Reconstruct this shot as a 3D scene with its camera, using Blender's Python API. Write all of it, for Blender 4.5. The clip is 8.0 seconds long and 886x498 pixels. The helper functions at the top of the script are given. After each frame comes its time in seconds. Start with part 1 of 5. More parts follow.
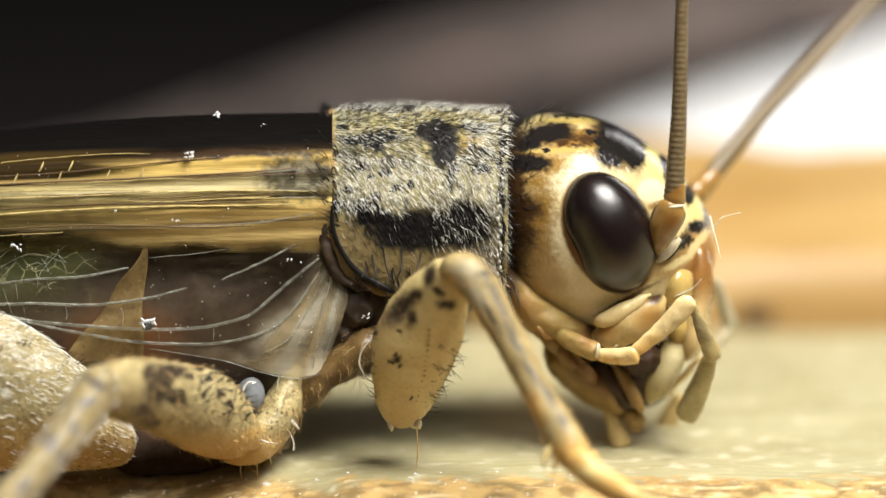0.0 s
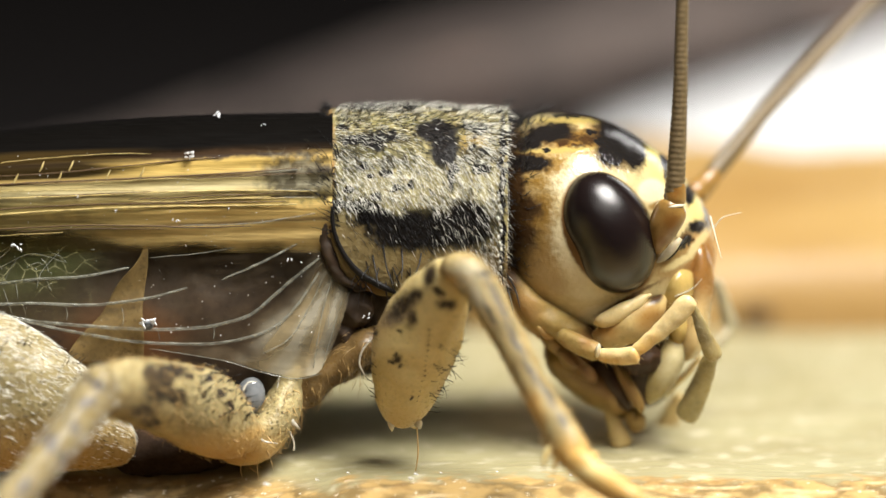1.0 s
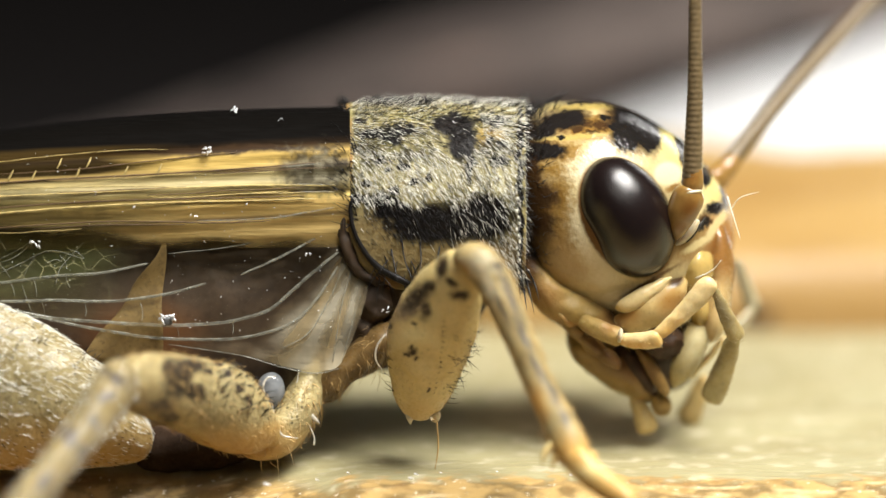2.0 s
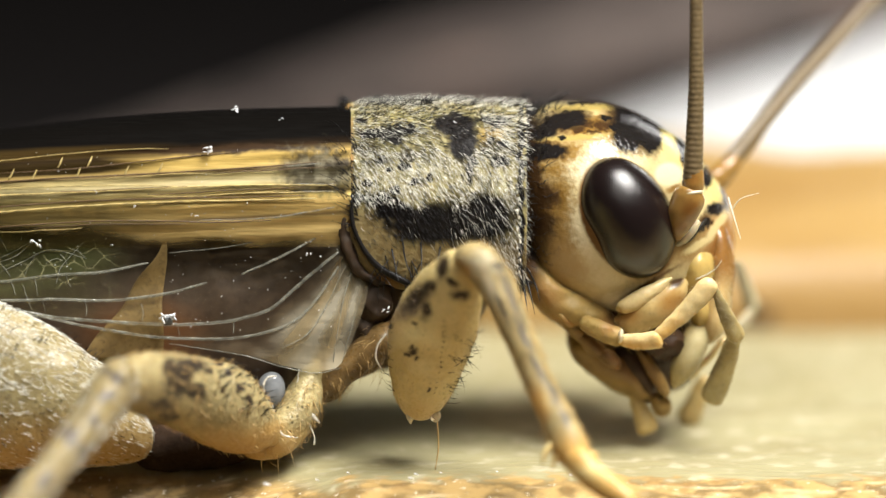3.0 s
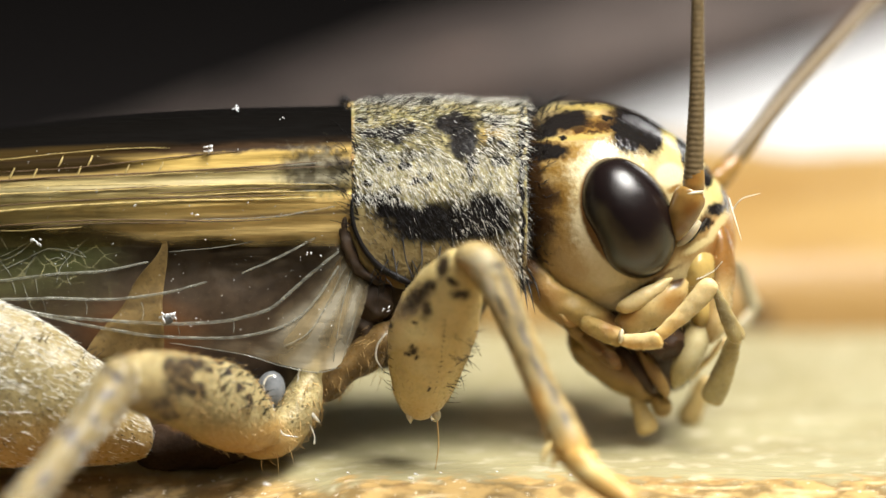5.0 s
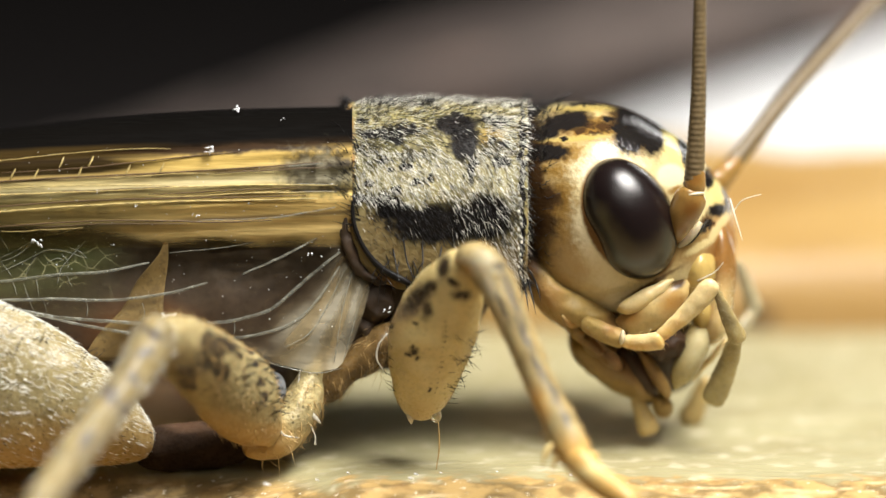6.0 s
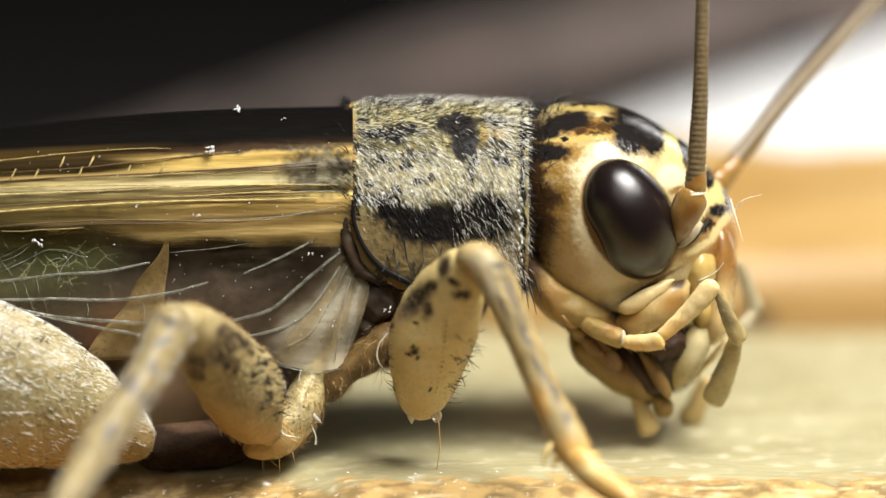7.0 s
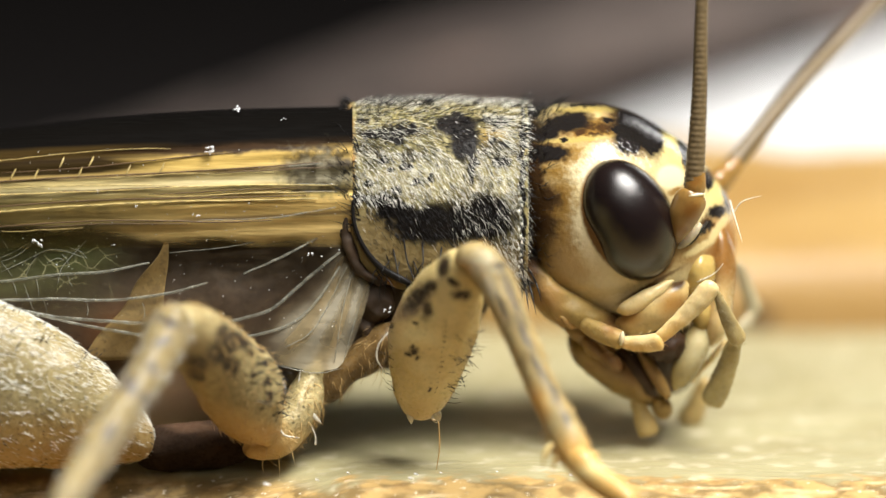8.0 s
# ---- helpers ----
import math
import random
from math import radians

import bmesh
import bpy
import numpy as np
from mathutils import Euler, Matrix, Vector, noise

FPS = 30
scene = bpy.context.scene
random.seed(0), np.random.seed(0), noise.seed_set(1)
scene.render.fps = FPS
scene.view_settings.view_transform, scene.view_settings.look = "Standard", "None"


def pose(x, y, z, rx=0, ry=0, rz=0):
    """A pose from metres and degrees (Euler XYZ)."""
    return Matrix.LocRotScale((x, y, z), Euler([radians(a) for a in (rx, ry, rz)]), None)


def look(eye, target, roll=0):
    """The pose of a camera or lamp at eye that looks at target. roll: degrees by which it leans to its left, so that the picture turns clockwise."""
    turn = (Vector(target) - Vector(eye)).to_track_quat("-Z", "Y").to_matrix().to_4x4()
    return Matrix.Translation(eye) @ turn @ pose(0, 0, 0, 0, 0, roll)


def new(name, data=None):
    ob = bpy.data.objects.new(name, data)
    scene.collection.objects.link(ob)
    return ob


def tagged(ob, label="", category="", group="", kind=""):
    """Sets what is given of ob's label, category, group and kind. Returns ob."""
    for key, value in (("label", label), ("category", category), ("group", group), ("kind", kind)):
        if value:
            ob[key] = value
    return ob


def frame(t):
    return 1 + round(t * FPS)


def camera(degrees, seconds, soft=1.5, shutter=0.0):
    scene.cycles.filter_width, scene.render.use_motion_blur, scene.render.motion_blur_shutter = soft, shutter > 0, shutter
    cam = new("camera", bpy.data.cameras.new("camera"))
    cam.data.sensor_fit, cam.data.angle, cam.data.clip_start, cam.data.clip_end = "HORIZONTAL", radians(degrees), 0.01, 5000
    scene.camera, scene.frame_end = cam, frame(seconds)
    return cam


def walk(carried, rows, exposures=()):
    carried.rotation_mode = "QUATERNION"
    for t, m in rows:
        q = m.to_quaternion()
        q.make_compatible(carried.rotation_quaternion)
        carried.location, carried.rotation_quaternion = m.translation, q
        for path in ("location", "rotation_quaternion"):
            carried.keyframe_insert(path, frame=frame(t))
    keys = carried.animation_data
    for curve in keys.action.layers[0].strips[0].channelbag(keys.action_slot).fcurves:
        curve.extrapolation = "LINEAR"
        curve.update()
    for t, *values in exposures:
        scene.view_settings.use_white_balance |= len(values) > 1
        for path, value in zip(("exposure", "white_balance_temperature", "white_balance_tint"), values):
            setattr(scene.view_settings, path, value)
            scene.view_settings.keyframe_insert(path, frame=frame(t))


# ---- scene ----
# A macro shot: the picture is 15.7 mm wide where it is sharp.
MM = 0.001
PITCH = radians(10)
REACH = 100 * MM
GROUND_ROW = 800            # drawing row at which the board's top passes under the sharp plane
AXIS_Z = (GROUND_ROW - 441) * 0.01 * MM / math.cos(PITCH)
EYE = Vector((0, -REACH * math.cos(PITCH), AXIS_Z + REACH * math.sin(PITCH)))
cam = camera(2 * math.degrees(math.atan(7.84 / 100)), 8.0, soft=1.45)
VIEW = look(EYE, (0, 0, AXIS_Z))
cam.data.dof.use_dof = True
cam.data.dof.focus_distance = REACH + 0.1 * MM
cam.data.dof.aperture_fstop = 46
walk(cam, [(0.0, VIEW), (8.0, VIEW)])

# ---- light ----
world = bpy.data.worlds.new("dim_room")
scene.world = world
world.use_nodes = True
world.node_tree.nodes["Background"].inputs[0].default_value = (1.0, 0.88, 0.70, 1)
world.node_tree.nodes["Background"].inputs[1].default_value = 0.02


def area_lamp(name, eye, target, size, size_y, watts, colour):
    data = bpy.data.lights.new(name, "AREA")
    data.shape, data.size, data.size_y = "RECTANGLE", size * MM, size_y * MM
    data.energy, data.color = watts, colour
    ob = new(name, data)
    ob.matrix_world = look(Vector(eye) * MM, Vector(target) * MM)
    return ob


area_lamp("key_softbox", (29, -31, 84), (0, 0, 3), 54, 44, 0.27, (1.0, 0.975, 0.925))
area_lamp("front_softbox", (6, -62, 56), (0, 0, 4), 60, 40, 0.016, (1.0, 0.955, 0.88))
# Unseen fill lamp, added to brighten the paper and branch behind.
area_lamp("back_fill", (27, 48, 24), (14, 46, -1), 18, 18, 0.006, (1.0, 0.99, 0.97))
scene.view_settings.exposure = 0.05

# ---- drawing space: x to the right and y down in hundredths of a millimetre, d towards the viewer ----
FWD = Vector((0, math.cos(PITCH), -math.sin(PITCH)))
RISE = Vector((0, math.sin(PITCH), math.cos(PITCH)))
MID = -230                  # depth of the insect's plane of symmetry


def place(v):
    """Drawing coordinates to the world."""
    v = np.asarray(v, float).reshape(-1, 3)
    way = np.array(FWD)[None] + np.outer((v[:, 0] - 784) * 1e-4, (1, 0, 0)) + np.outer((441 - v[:, 1]) * 1e-4, np.array(RISE))
    s = (-v[:, 2] * 1e-5 - EYE.y) / way[:, 1]
    return np.array(EYE)[None] + way * s[:, None]


def spot(x, y, d):
    return Vector(place([(x, y, d)])[0])


def catmull(rows, n):
    """A smooth line through rows, n steps between each two."""
    r = np.asarray(rows, float)
    if len(r) == 2 or n == 1:
        k = np.linspace(0, len(r) - 1, (len(r) - 1) * n + 1)
        return np.stack([np.interp(k, np.arange(len(r)), r[:, i]) for i in range(r.shape[1])], 1)
    p = np.vstack([2 * r[0] - r[1], r, 2 * r[-1] - r[-2]])
    out = []
    for i in range(1, len(p) - 2):
        for k in range(n):
            t = k / n
            out.append(0.5 * (2 * p[i] + (p[i + 1] - p[i - 1]) * t + (2 * p[i - 1] - 5 * p[i] + 4 * p[i + 1] - p[i + 2]) * t * t
                              + (3 * p[i] - p[i - 1] - 3 * p[i + 1] + p[i + 2]) * t ** 3))
    out.append(r[-1])
    return np.array(out)


def grid_faces(rows, cols, wrap):
    i, j = np.meshgrid(np.arange(rows - 1), np.arange(cols if wrap else cols - 1), indexing="ij")
    i, j = i.ravel(), j.ravel()
    k = (j + 1) % cols
    return np.stack([i * cols + j, i * cols + k, (i + 1) * cols + k, (i + 1) * cols + j], 1).tolist()


def rough(v, amount, size, seed=0):
    """Uneven growth: every point wanders a little."""
    if not amount:
        return v
    return np.array([np.array(p) + np.array(noise.noise_vector(Vector((p[0] / size + seed, p[1] / size, p[2] / size)))) * amount for p in v])


def limb(rows, n=8, m=18, power=2.0, wander=0.0, size=30.0, seed=0):
    """A closed tube through rows (x, y, d, half breadth, half depth)."""
    c = catmull(rows, n)
    t = np.gradient(c[:, :3], axis=0)
    t /= np.linalg.norm(t, axis=1)[:, None] + 1e-9
    side = np.stack([-t[:, 1], t[:, 0], np.zeros(len(t))], 1)
    side /= np.linalg.norm(side, axis=1)[:, None] + 1e-9
    deep = np.cross(t, side)
    a = np.linspace(0, 2 * math.pi, m, endpoint=False)
    ca = np.sign(np.cos(a)) * np.abs(np.cos(a)) ** (2 / power)
    sa = np.sign(np.sin(a)) * np.abs(np.sin(a)) ** (2 / power)
    rr = np.maximum(c[:, 3:5], 0.3)
    v = c[:, None, :3] + side[:, None] * (ca[None, :, None] * rr[:, None, 0:1]) + deep[:, None] * (sa[None, :, None] * rr[:, None, 1:2])
    v = v.reshape(-1, 3)
    f = grid_faces(len(c), m, True)
    k = len(v)
    v = np.vstack([v, c[0, :3], c[-1, :3]])
    f += [[(j + 1) % m, j, k] for j in range(m)] + [[k - m + j, k - m + (j + 1) % m, k + 1] for j in range(m)]
    return rough(v, wander, size, seed), f


def egg(x, y, d, a, b, c, turn=0.0, n=20, m=28, wander=0.0, seed=0, blunt=0.0, waist=0.0):
    """An ellipsoid with half axes a, b in the drawing and c in depth, turned clockwise. waist: how far one side is drawn in."""
    th, ph = np.meshgrid(np.linspace(0.02, math.pi - 0.02, n), np.linspace(0, 2 * math.pi, m, endpoint=False), indexing="ij")
    u, w, q = np.sin(th) * np.cos(ph), -np.cos(th), np.sin(th) * np.sin(ph)
    u = u * (1 + blunt * w) * np.where(u < 0, 1 - waist * np.exp(-((w - 0.1) / 0.42) ** 2), 1.0)
    ct, st = math.cos(radians(turn)), math.sin(radians(turn))
    v = np.stack([x + a * u * ct - b * w * st, y + a * u * st + b * w * ct, d + c * q], 2).reshape(-1, 3)
    f = grid_faces(n, m, True) + [list(range(m)), list(range((n - 1) * m, n * m))[::-1]]
    return rough(v, wander, 25, seed), f


def merge(*pieces):
    v, f, k = [], [], 0
    for pv, pf in pieces:
        v.append(pv)
        f += [[i + k for i in face] for face in pf]
        k += len(pv)
    return np.vstack(v), f


def mirrored(piece):
    v = piece[0].copy()
    v[:, 2] = 2 * MID - v[:, 2]
    return v, [face[::-1] for face in piece[1]]


def shift(piece, dx=0, dy=0, dd=0):
    return piece[0] + np.array((dx, dy, dd)), piece[1]


PIVOT = {}


def part(name, piece, material, parent=None, label="", pivot=None, smooth=True, kind=""):
    """One mesh object of a piece in drawing space. pivot: where it turns."""
    v, f = piece
    mesh = bpy.data.meshes.new(name)
    at = spot(*pivot) if pivot else (PIVOT[parent] if parent else Vector((0, 0, 0)))
    w = place(v) - np.array(at)[None]
    mesh.from_pydata(w.tolist(), [], f)
    uv = mesh.uv_layers.new(name="chart")
    loops = np.empty(len(mesh.loops), np.int32)
    mesh.loops.foreach_get("vertex_index", loops)
    uv.data.foreach_set("uv", (np.asarray(v)[loops, :2] / 100).ravel())
    mesh.polygons.foreach_set("use_smooth", [smooth] * len(mesh.polygons))
    bm = bmesh.new()
    bm.from_mesh(mesh)
    bmesh.ops.recalc_face_normals(bm, faces=bm.faces)
    bm.to_mesh(mesh)
    bm.free()
    mesh.materials.append(material)
    ob = new(name, mesh)
    if parent:
        ob.parent = parent
        ob.location = at - PIVOT[parent]
    else:
        ob.location = at
    PIVOT[ob] = at
    return tagged(ob, label, kind=kind)


def hairs(piece, count, length, thick, lean, seed, keep=None, bend=0.5, jitter=0.35, near_only=True, lift=0.55):
    """Fine tapered bristles that grow from a piece. lean: the way they lie, in drawing space, beside the surface's own normal."""
    v, f = piece
    rng = np.random.default_rng(seed)
    quads = np.array([q for q in f if len(q) == 4])
    c = v[quads]
    nrm = np.cross(c[:, 2] - c[:, 0], c[:, 3] - c[:, 1])
    area = np.linalg.norm(nrm, axis=1)
    nrm /= area[:, None] + 1e-9
    mid = v.mean(0)
    if np.sum(np.einsum("ij,ij->i", nrm, c.mean(1) - mid) * area) < 0:
        nrm = -nrm
    weight = area.copy()
    if near_only:
        weight *= (nrm[:, 2] > -0.25) * (c.mean(1)[:, 2] > MID - 120)
    if keep is not None:
        weight *= np.array([max(0.0, float(keep(*p))) for p in c.mean(1)[:, :2]])
    pick = rng.choice(len(quads), count, p=weight / weight.sum())
    s, t = rng.random(count)[:, None], rng.random(count)[:, None]
    q = c[pick]
    base = (q[:, 0] * (1 - s) + q[:, 1] * s) * (1 - t) + (q[:, 3] * (1 - s) + q[:, 2] * s) * t
    n0 = nrm[pick]
    flat = np.array(lean)[None] - n0 * (n0 @ np.array(lean))[:, None]
    flat /= np.linalg.norm(flat, axis=1)[:, None] + 0.15
    way = n0 * lift + flat + rng.normal(0, jitter, (count, 3))
    way /= np.linalg.norm(way, axis=1)[:, None]
    down = flat - n0 * 0.15
    ln = (length[0] + (length[1] - length[0]) * rng.random(count) ** 1.6)[:, None]
    p1 = base + way * ln * 0.5
    p2 = p1 + (way + down * bend) * ln * 0.5
    base = base - n0 * thick
    e1 = np.cross(way, (0.3, 0.2, 0.9))
    e1 /= np.linalg.norm(e1, axis=1)[:, None] + 1e-9
    e2 = np.cross(way, e1)
    out = []
    for p, r in ((base, 1.0), (p1, 0.75)):
        for a in (0, 2.094, 4.189):
            out.append(p + (e1 * math.cos(a) + e2 * math.sin(a)) * thick * r)
    out.append(p2)
    vv = np.stack(out, 1).reshape(-1, 3)
    one = [(0, 1, 4, 3), (1, 2, 5, 4), (2, 0, 3, 5), (3, 4, 6), (4, 5, 6), (5, 3, 6)]
    ff = [[i * 7 + j for j in q] for i in range(count) for q in one]
    return vv, ff


# ---- materials ----
class Nodes:
    """A short way to write node materials."""

    def __init__(self, name):
        self.mat = bpy.data.materials.new(name)
        self.mat.use_nodes = True
        self.tree = self.mat.node_tree
        self.bsdf = self.tree.nodes["Principled BSDF"]
        self.out = self.tree.nodes["Material Output"]
        self.chart = self.add("ShaderNodeUVMap")
        self.chart.uv_map = "chart"
        self.coord = self.add("ShaderNodeTexCoord")
        self.wobbled = {}

    def add(self, kind, **sets):
        return self.tree.nodes.new(kind)

    def put(self, socket, value):
        if isinstance(value, (int, float)):
            socket.default_value = value
        elif isinstance(value, tuple):
            socket.default_value = (*value, 1) if len(value) == 3 and socket.type == "RGBA" else value
        else:
            self.tree.links.new(value, socket)

    def math(self, op, a, b=0.0, c=0.0, clamp=False):
        n = self.add("ShaderNodeMath")
        n.operation, n.use_clamp = op, clamp
        for i, x in enumerate((a, b, c)):
            self.put(n.inputs[i], x)
        return n.outputs[0]

    def noise(self, scale, detail=3.0, stretch=None, rough=0.5, chart=False):
        """Scale in waves a millimetre."""
        n = self.add("ShaderNodeTexNoise")
        m = self.add("ShaderNodeMapping")
        k = 1.0 if chart else 1000.0
        s = stretch or (1, 1, 1)
        m.inputs["Scale"].default_value = tuple(k * scale * q for q in s)
        self.put(m.inputs["Vector"], self.chart.outputs[0] if chart else self.coord.outputs["Object"])
        self.put(n.inputs["Vector"], m.outputs[0])
        n.inputs["Scale"].default_value, n.inputs["Detail"].default_value, n.inputs["Roughness"].default_value = 1.0, detail, rough
        return n.outputs["Fac"]

    def band(self, x, lo, hi, a=0.0, b=1.0):
        n = self.add("ShaderNodeMapRange")
        n.interpolation_type = "SMOOTHSTEP"
        for i, q in enumerate((x, lo, hi, a, b)):
            self.put(n.inputs[i], q)
        return n.outputs[0]

    def mix(self, f, a, b, how="MIX"):
        n = self.add("ShaderNodeMix")
        n.data_type, n.blend_type = "RGBA", how
        self.put(n.inputs[0], f)
        self.put(n.inputs[6], a)
        self.put(n.inputs[7], b)
        return n.outputs[2]

    def xy(self, wobble=0.0, grain=3.0):
        """The chart's two coordinates in hundredths of a millimetre, with ragged edges."""
        key = (wobble, grain)
        if key not in self.wobbled:
            s = self.add("ShaderNodeSeparateXYZ")
            self.put(s.inputs[0], self.chart.outputs[0])
            x, y = self.math("MULTIPLY", s.outputs[0], 100.0), self.math("MULTIPLY", s.outputs[1], 100.0)
            if wobble:
                x = self.math("ADD", x, self.math("MULTIPLY", self.math("SUBTRACT", self.noise(grain), 0.5), wobble * 2))
                y = self.math("ADD", y, self.math("MULTIPLY", self.math("SUBTRACT", self.noise(grain * 1.07 + 0.1), 0.5), wobble * 2))
            self.wobbled[key] = (x, y)
        return self.wobbled[key]

    def blob(self, cx, cy, rx, ry, turn=0.0, edge=0.25, wobble=10.0, grain=3.0):
        """One inside an ellipse of the chart, nought outside."""
        x, y = self.xy(wobble, grain)
        x, y = self.math("SUBTRACT", x, cx), self.math("SUBTRACT", y, cy)
        c, s = math.cos(radians(turn)), math.sin(radians(turn))
        u = self.math("MULTIPLY", self.math("ADD", self.math("MULTIPLY", x, c), self.math("MULTIPLY", y, s)), 1 / rx)
        v = self.math("MULTIPLY", self.math("SUBTRACT", self.math("MULTIPLY", y, c), self.math("MULTIPLY", x, s)), 1 / ry)
        r = self.math("SQRT", self.math("ADD", self.math("MULTIPLY", u, u), self.math("MULTIPLY", v, v)))
        return self.band(r, 1 - edge, 1 + edge, 1.0, 0.0)

    def blobs(self, rows, edge=0.25, wobble=10.0, grain=3.0):
        out = None
        for row in rows:
            b = self.blob(*row, edge=edge, wobble=wobble, grain=grain)
            out = b if out is None else self.math("MAXIMUM", out, b)
        return out

    def bump(self, height, strength, mm):
        n = self.add("ShaderNodeBump")
        n.inputs["Strength"].default_value, n.inputs["Distance"].default_value = strength, mm * MM
        self.put(n.inputs["Height"], height)
        return n.outputs[0]

    def finish(self, colour, rough=0.4, bump=None, sss=0.0, coat=0.0, spec=0.5, sheen=0.0):
        b = self.bsdf.inputs
        self.put(b["Base Color"], colour)
        self.put(b["Roughness"], rough)
        b["Specular IOR Level"].default_value = spec
        if bump is not None:
            self.put(b["Normal"], bump)
        if sss:
            b["Subsurface Weight"].default_value = sss
            b["Subsurface Radius"].default_value = (1.0, 0.72, 0.42)
            b["Subsurface Scale"].default_value = 0.25 * MM
        if coat:
            b["Coat Weight"].default_value, b["Coat Roughness"].default_value = coat, 0.12
        return self.mat


def chitin(name, base, dark, spots=(), mottle=0.35, rough=0.38, sss=0.25, wobble=10.0, grain=3.0, edge=0.3, fine=14.0, relief=0.012, extra=(), coat=0.0, dots=0.0, spec=0.28):
    """Insect cuticle: a pale ground colour with ragged dark markings. extra: (colour, rows) for further tints."""
    n = Nodes(name)
    cloud, speck = n.noise(1.6, 4), n.noise(fine, 3)
    col = n.mix(n.band(cloud, 0.35, 0.7, 0.0, mottle), base, tuple(q * 0.55 for q in base))
    col = n.mix(n.band(speck, 0.5, 0.75, 0.0, mottle), col, tuple(q * 0.4 for q in base))
    col = n.mix(n.band(n.noise(5.5, 3), 0.5, 0.64, 0.0, mottle * 0.7), col, tuple(q * 0.5 for q in base))
    if dots:
        cell = n.add("ShaderNodeTexVoronoi")
        scaled = n.add("ShaderNodeMapping")
        scaled.inputs["Scale"].default_value = (7500,) * 3
        n.put(scaled.inputs["Vector"], n.coord.outputs["Object"])
        n.put(cell.inputs["Vector"], scaled.outputs[0])
        cell.inputs["Scale"].default_value = 1.0
        pore = n.math("MULTIPLY", n.band(cell.outputs["Distance"], 0.16, 0.30, 1.0, 0.0), n.band(n.noise(2.2, 2), 0.42, 0.6))
        col = n.mix(n.math("MULTIPLY", pore, dots), col, tuple(q * 0.18 for q in base))
    for tint, rows, e, w in extra:
        col = n.mix(n.blobs(rows, e, w, grain), col, tint)
    if spots:
        col = n.mix(n.blobs(spots, edge, wobble, grain), col, dark)
    return n.finish(col, n.band(speck, 0.3, 0.7, rough * 0.8, rough * 1.25), n.bump(speck, 0.5, relief), sss, coat, spec)


STRAW, CREAM, UMBER, INK = (0.34, 0.29, 0.135), (0.62, 0.50, 0.245), (0.12, 0.055, 0.022), (0.012, 0.010, 0.009)

mat_pronotum = chitin("mottled_cuticle", STRAW, INK, [
    (762, 396, 78, 34), (862, 386, 46, 46), (805, 395, 60, 34), (695, 368, 52, 22, 22), (640, 352, 34, 8), (806, 220, 40, 22), (820, 250, 26, 36), (834, 288, 7, 40), (872, 214, 34, 8), (885, 286, 20, 10), (870, 250, 8, 6), (893, 256, 9, 7),
    (716, 292, 13, 10), (676, 282, 9, 7), (652, 326, 11, 8), (736, 322, 10, 8), (712, 230, 26, 12), (660, 236, 30, 9), (640, 214, 12, 6), (690, 246, 20, 8), (700, 336, 14, 10), (760, 312, 8, 7), (690, 300, 7, 6), (923, 340, 5, 190)],
    mottle=0.9, dots=0.75, rough=0.40, wobble=14, grain=4.5, edge=0.25, fine=10, relief=0.07, extra=[
    ((0.23, 0.172, 0.078), [(660, 430, 60, 60), (800, 465, 200, 45)], 0.4, 8.0), ((0.20, 0.105, 0.035), [(607, 420, 12, 90), (640, 500, 70, 16), (609, 260, 15, 90)], 0.5, 8.0),
    ((0.42, 0.37, 0.20), [(720, 312, 100, 40), (880, 322, 40, 56)], 0.7, 22.0), ((0.32, 0.22, 0.07), [(872, 244, 24, 18)], 0.7, 12.0), ((0.28, 0.135, 0.03), [(611, 300, 13, 130)], 0.4, 5.0), ((0.17, 0.15, 0.065), [(690, 262, 60, 14, 8), (650, 290, 30, 9), (760, 260, 16, 20), (740, 205, 60, 8), (640, 200, 26, 10)], 0.8, 26.0), ((0.10, 0.085, 0.045), [(690, 236, 70, 14), (640, 262, 30, 10), (880, 262, 40, 16), (730, 270, 24, 8)], 0.6, 26.0)])
mat_pronotum.node_tree.nodes["Principled BSDF"].inputs["Specular IOR Level"].default_value = 0.08
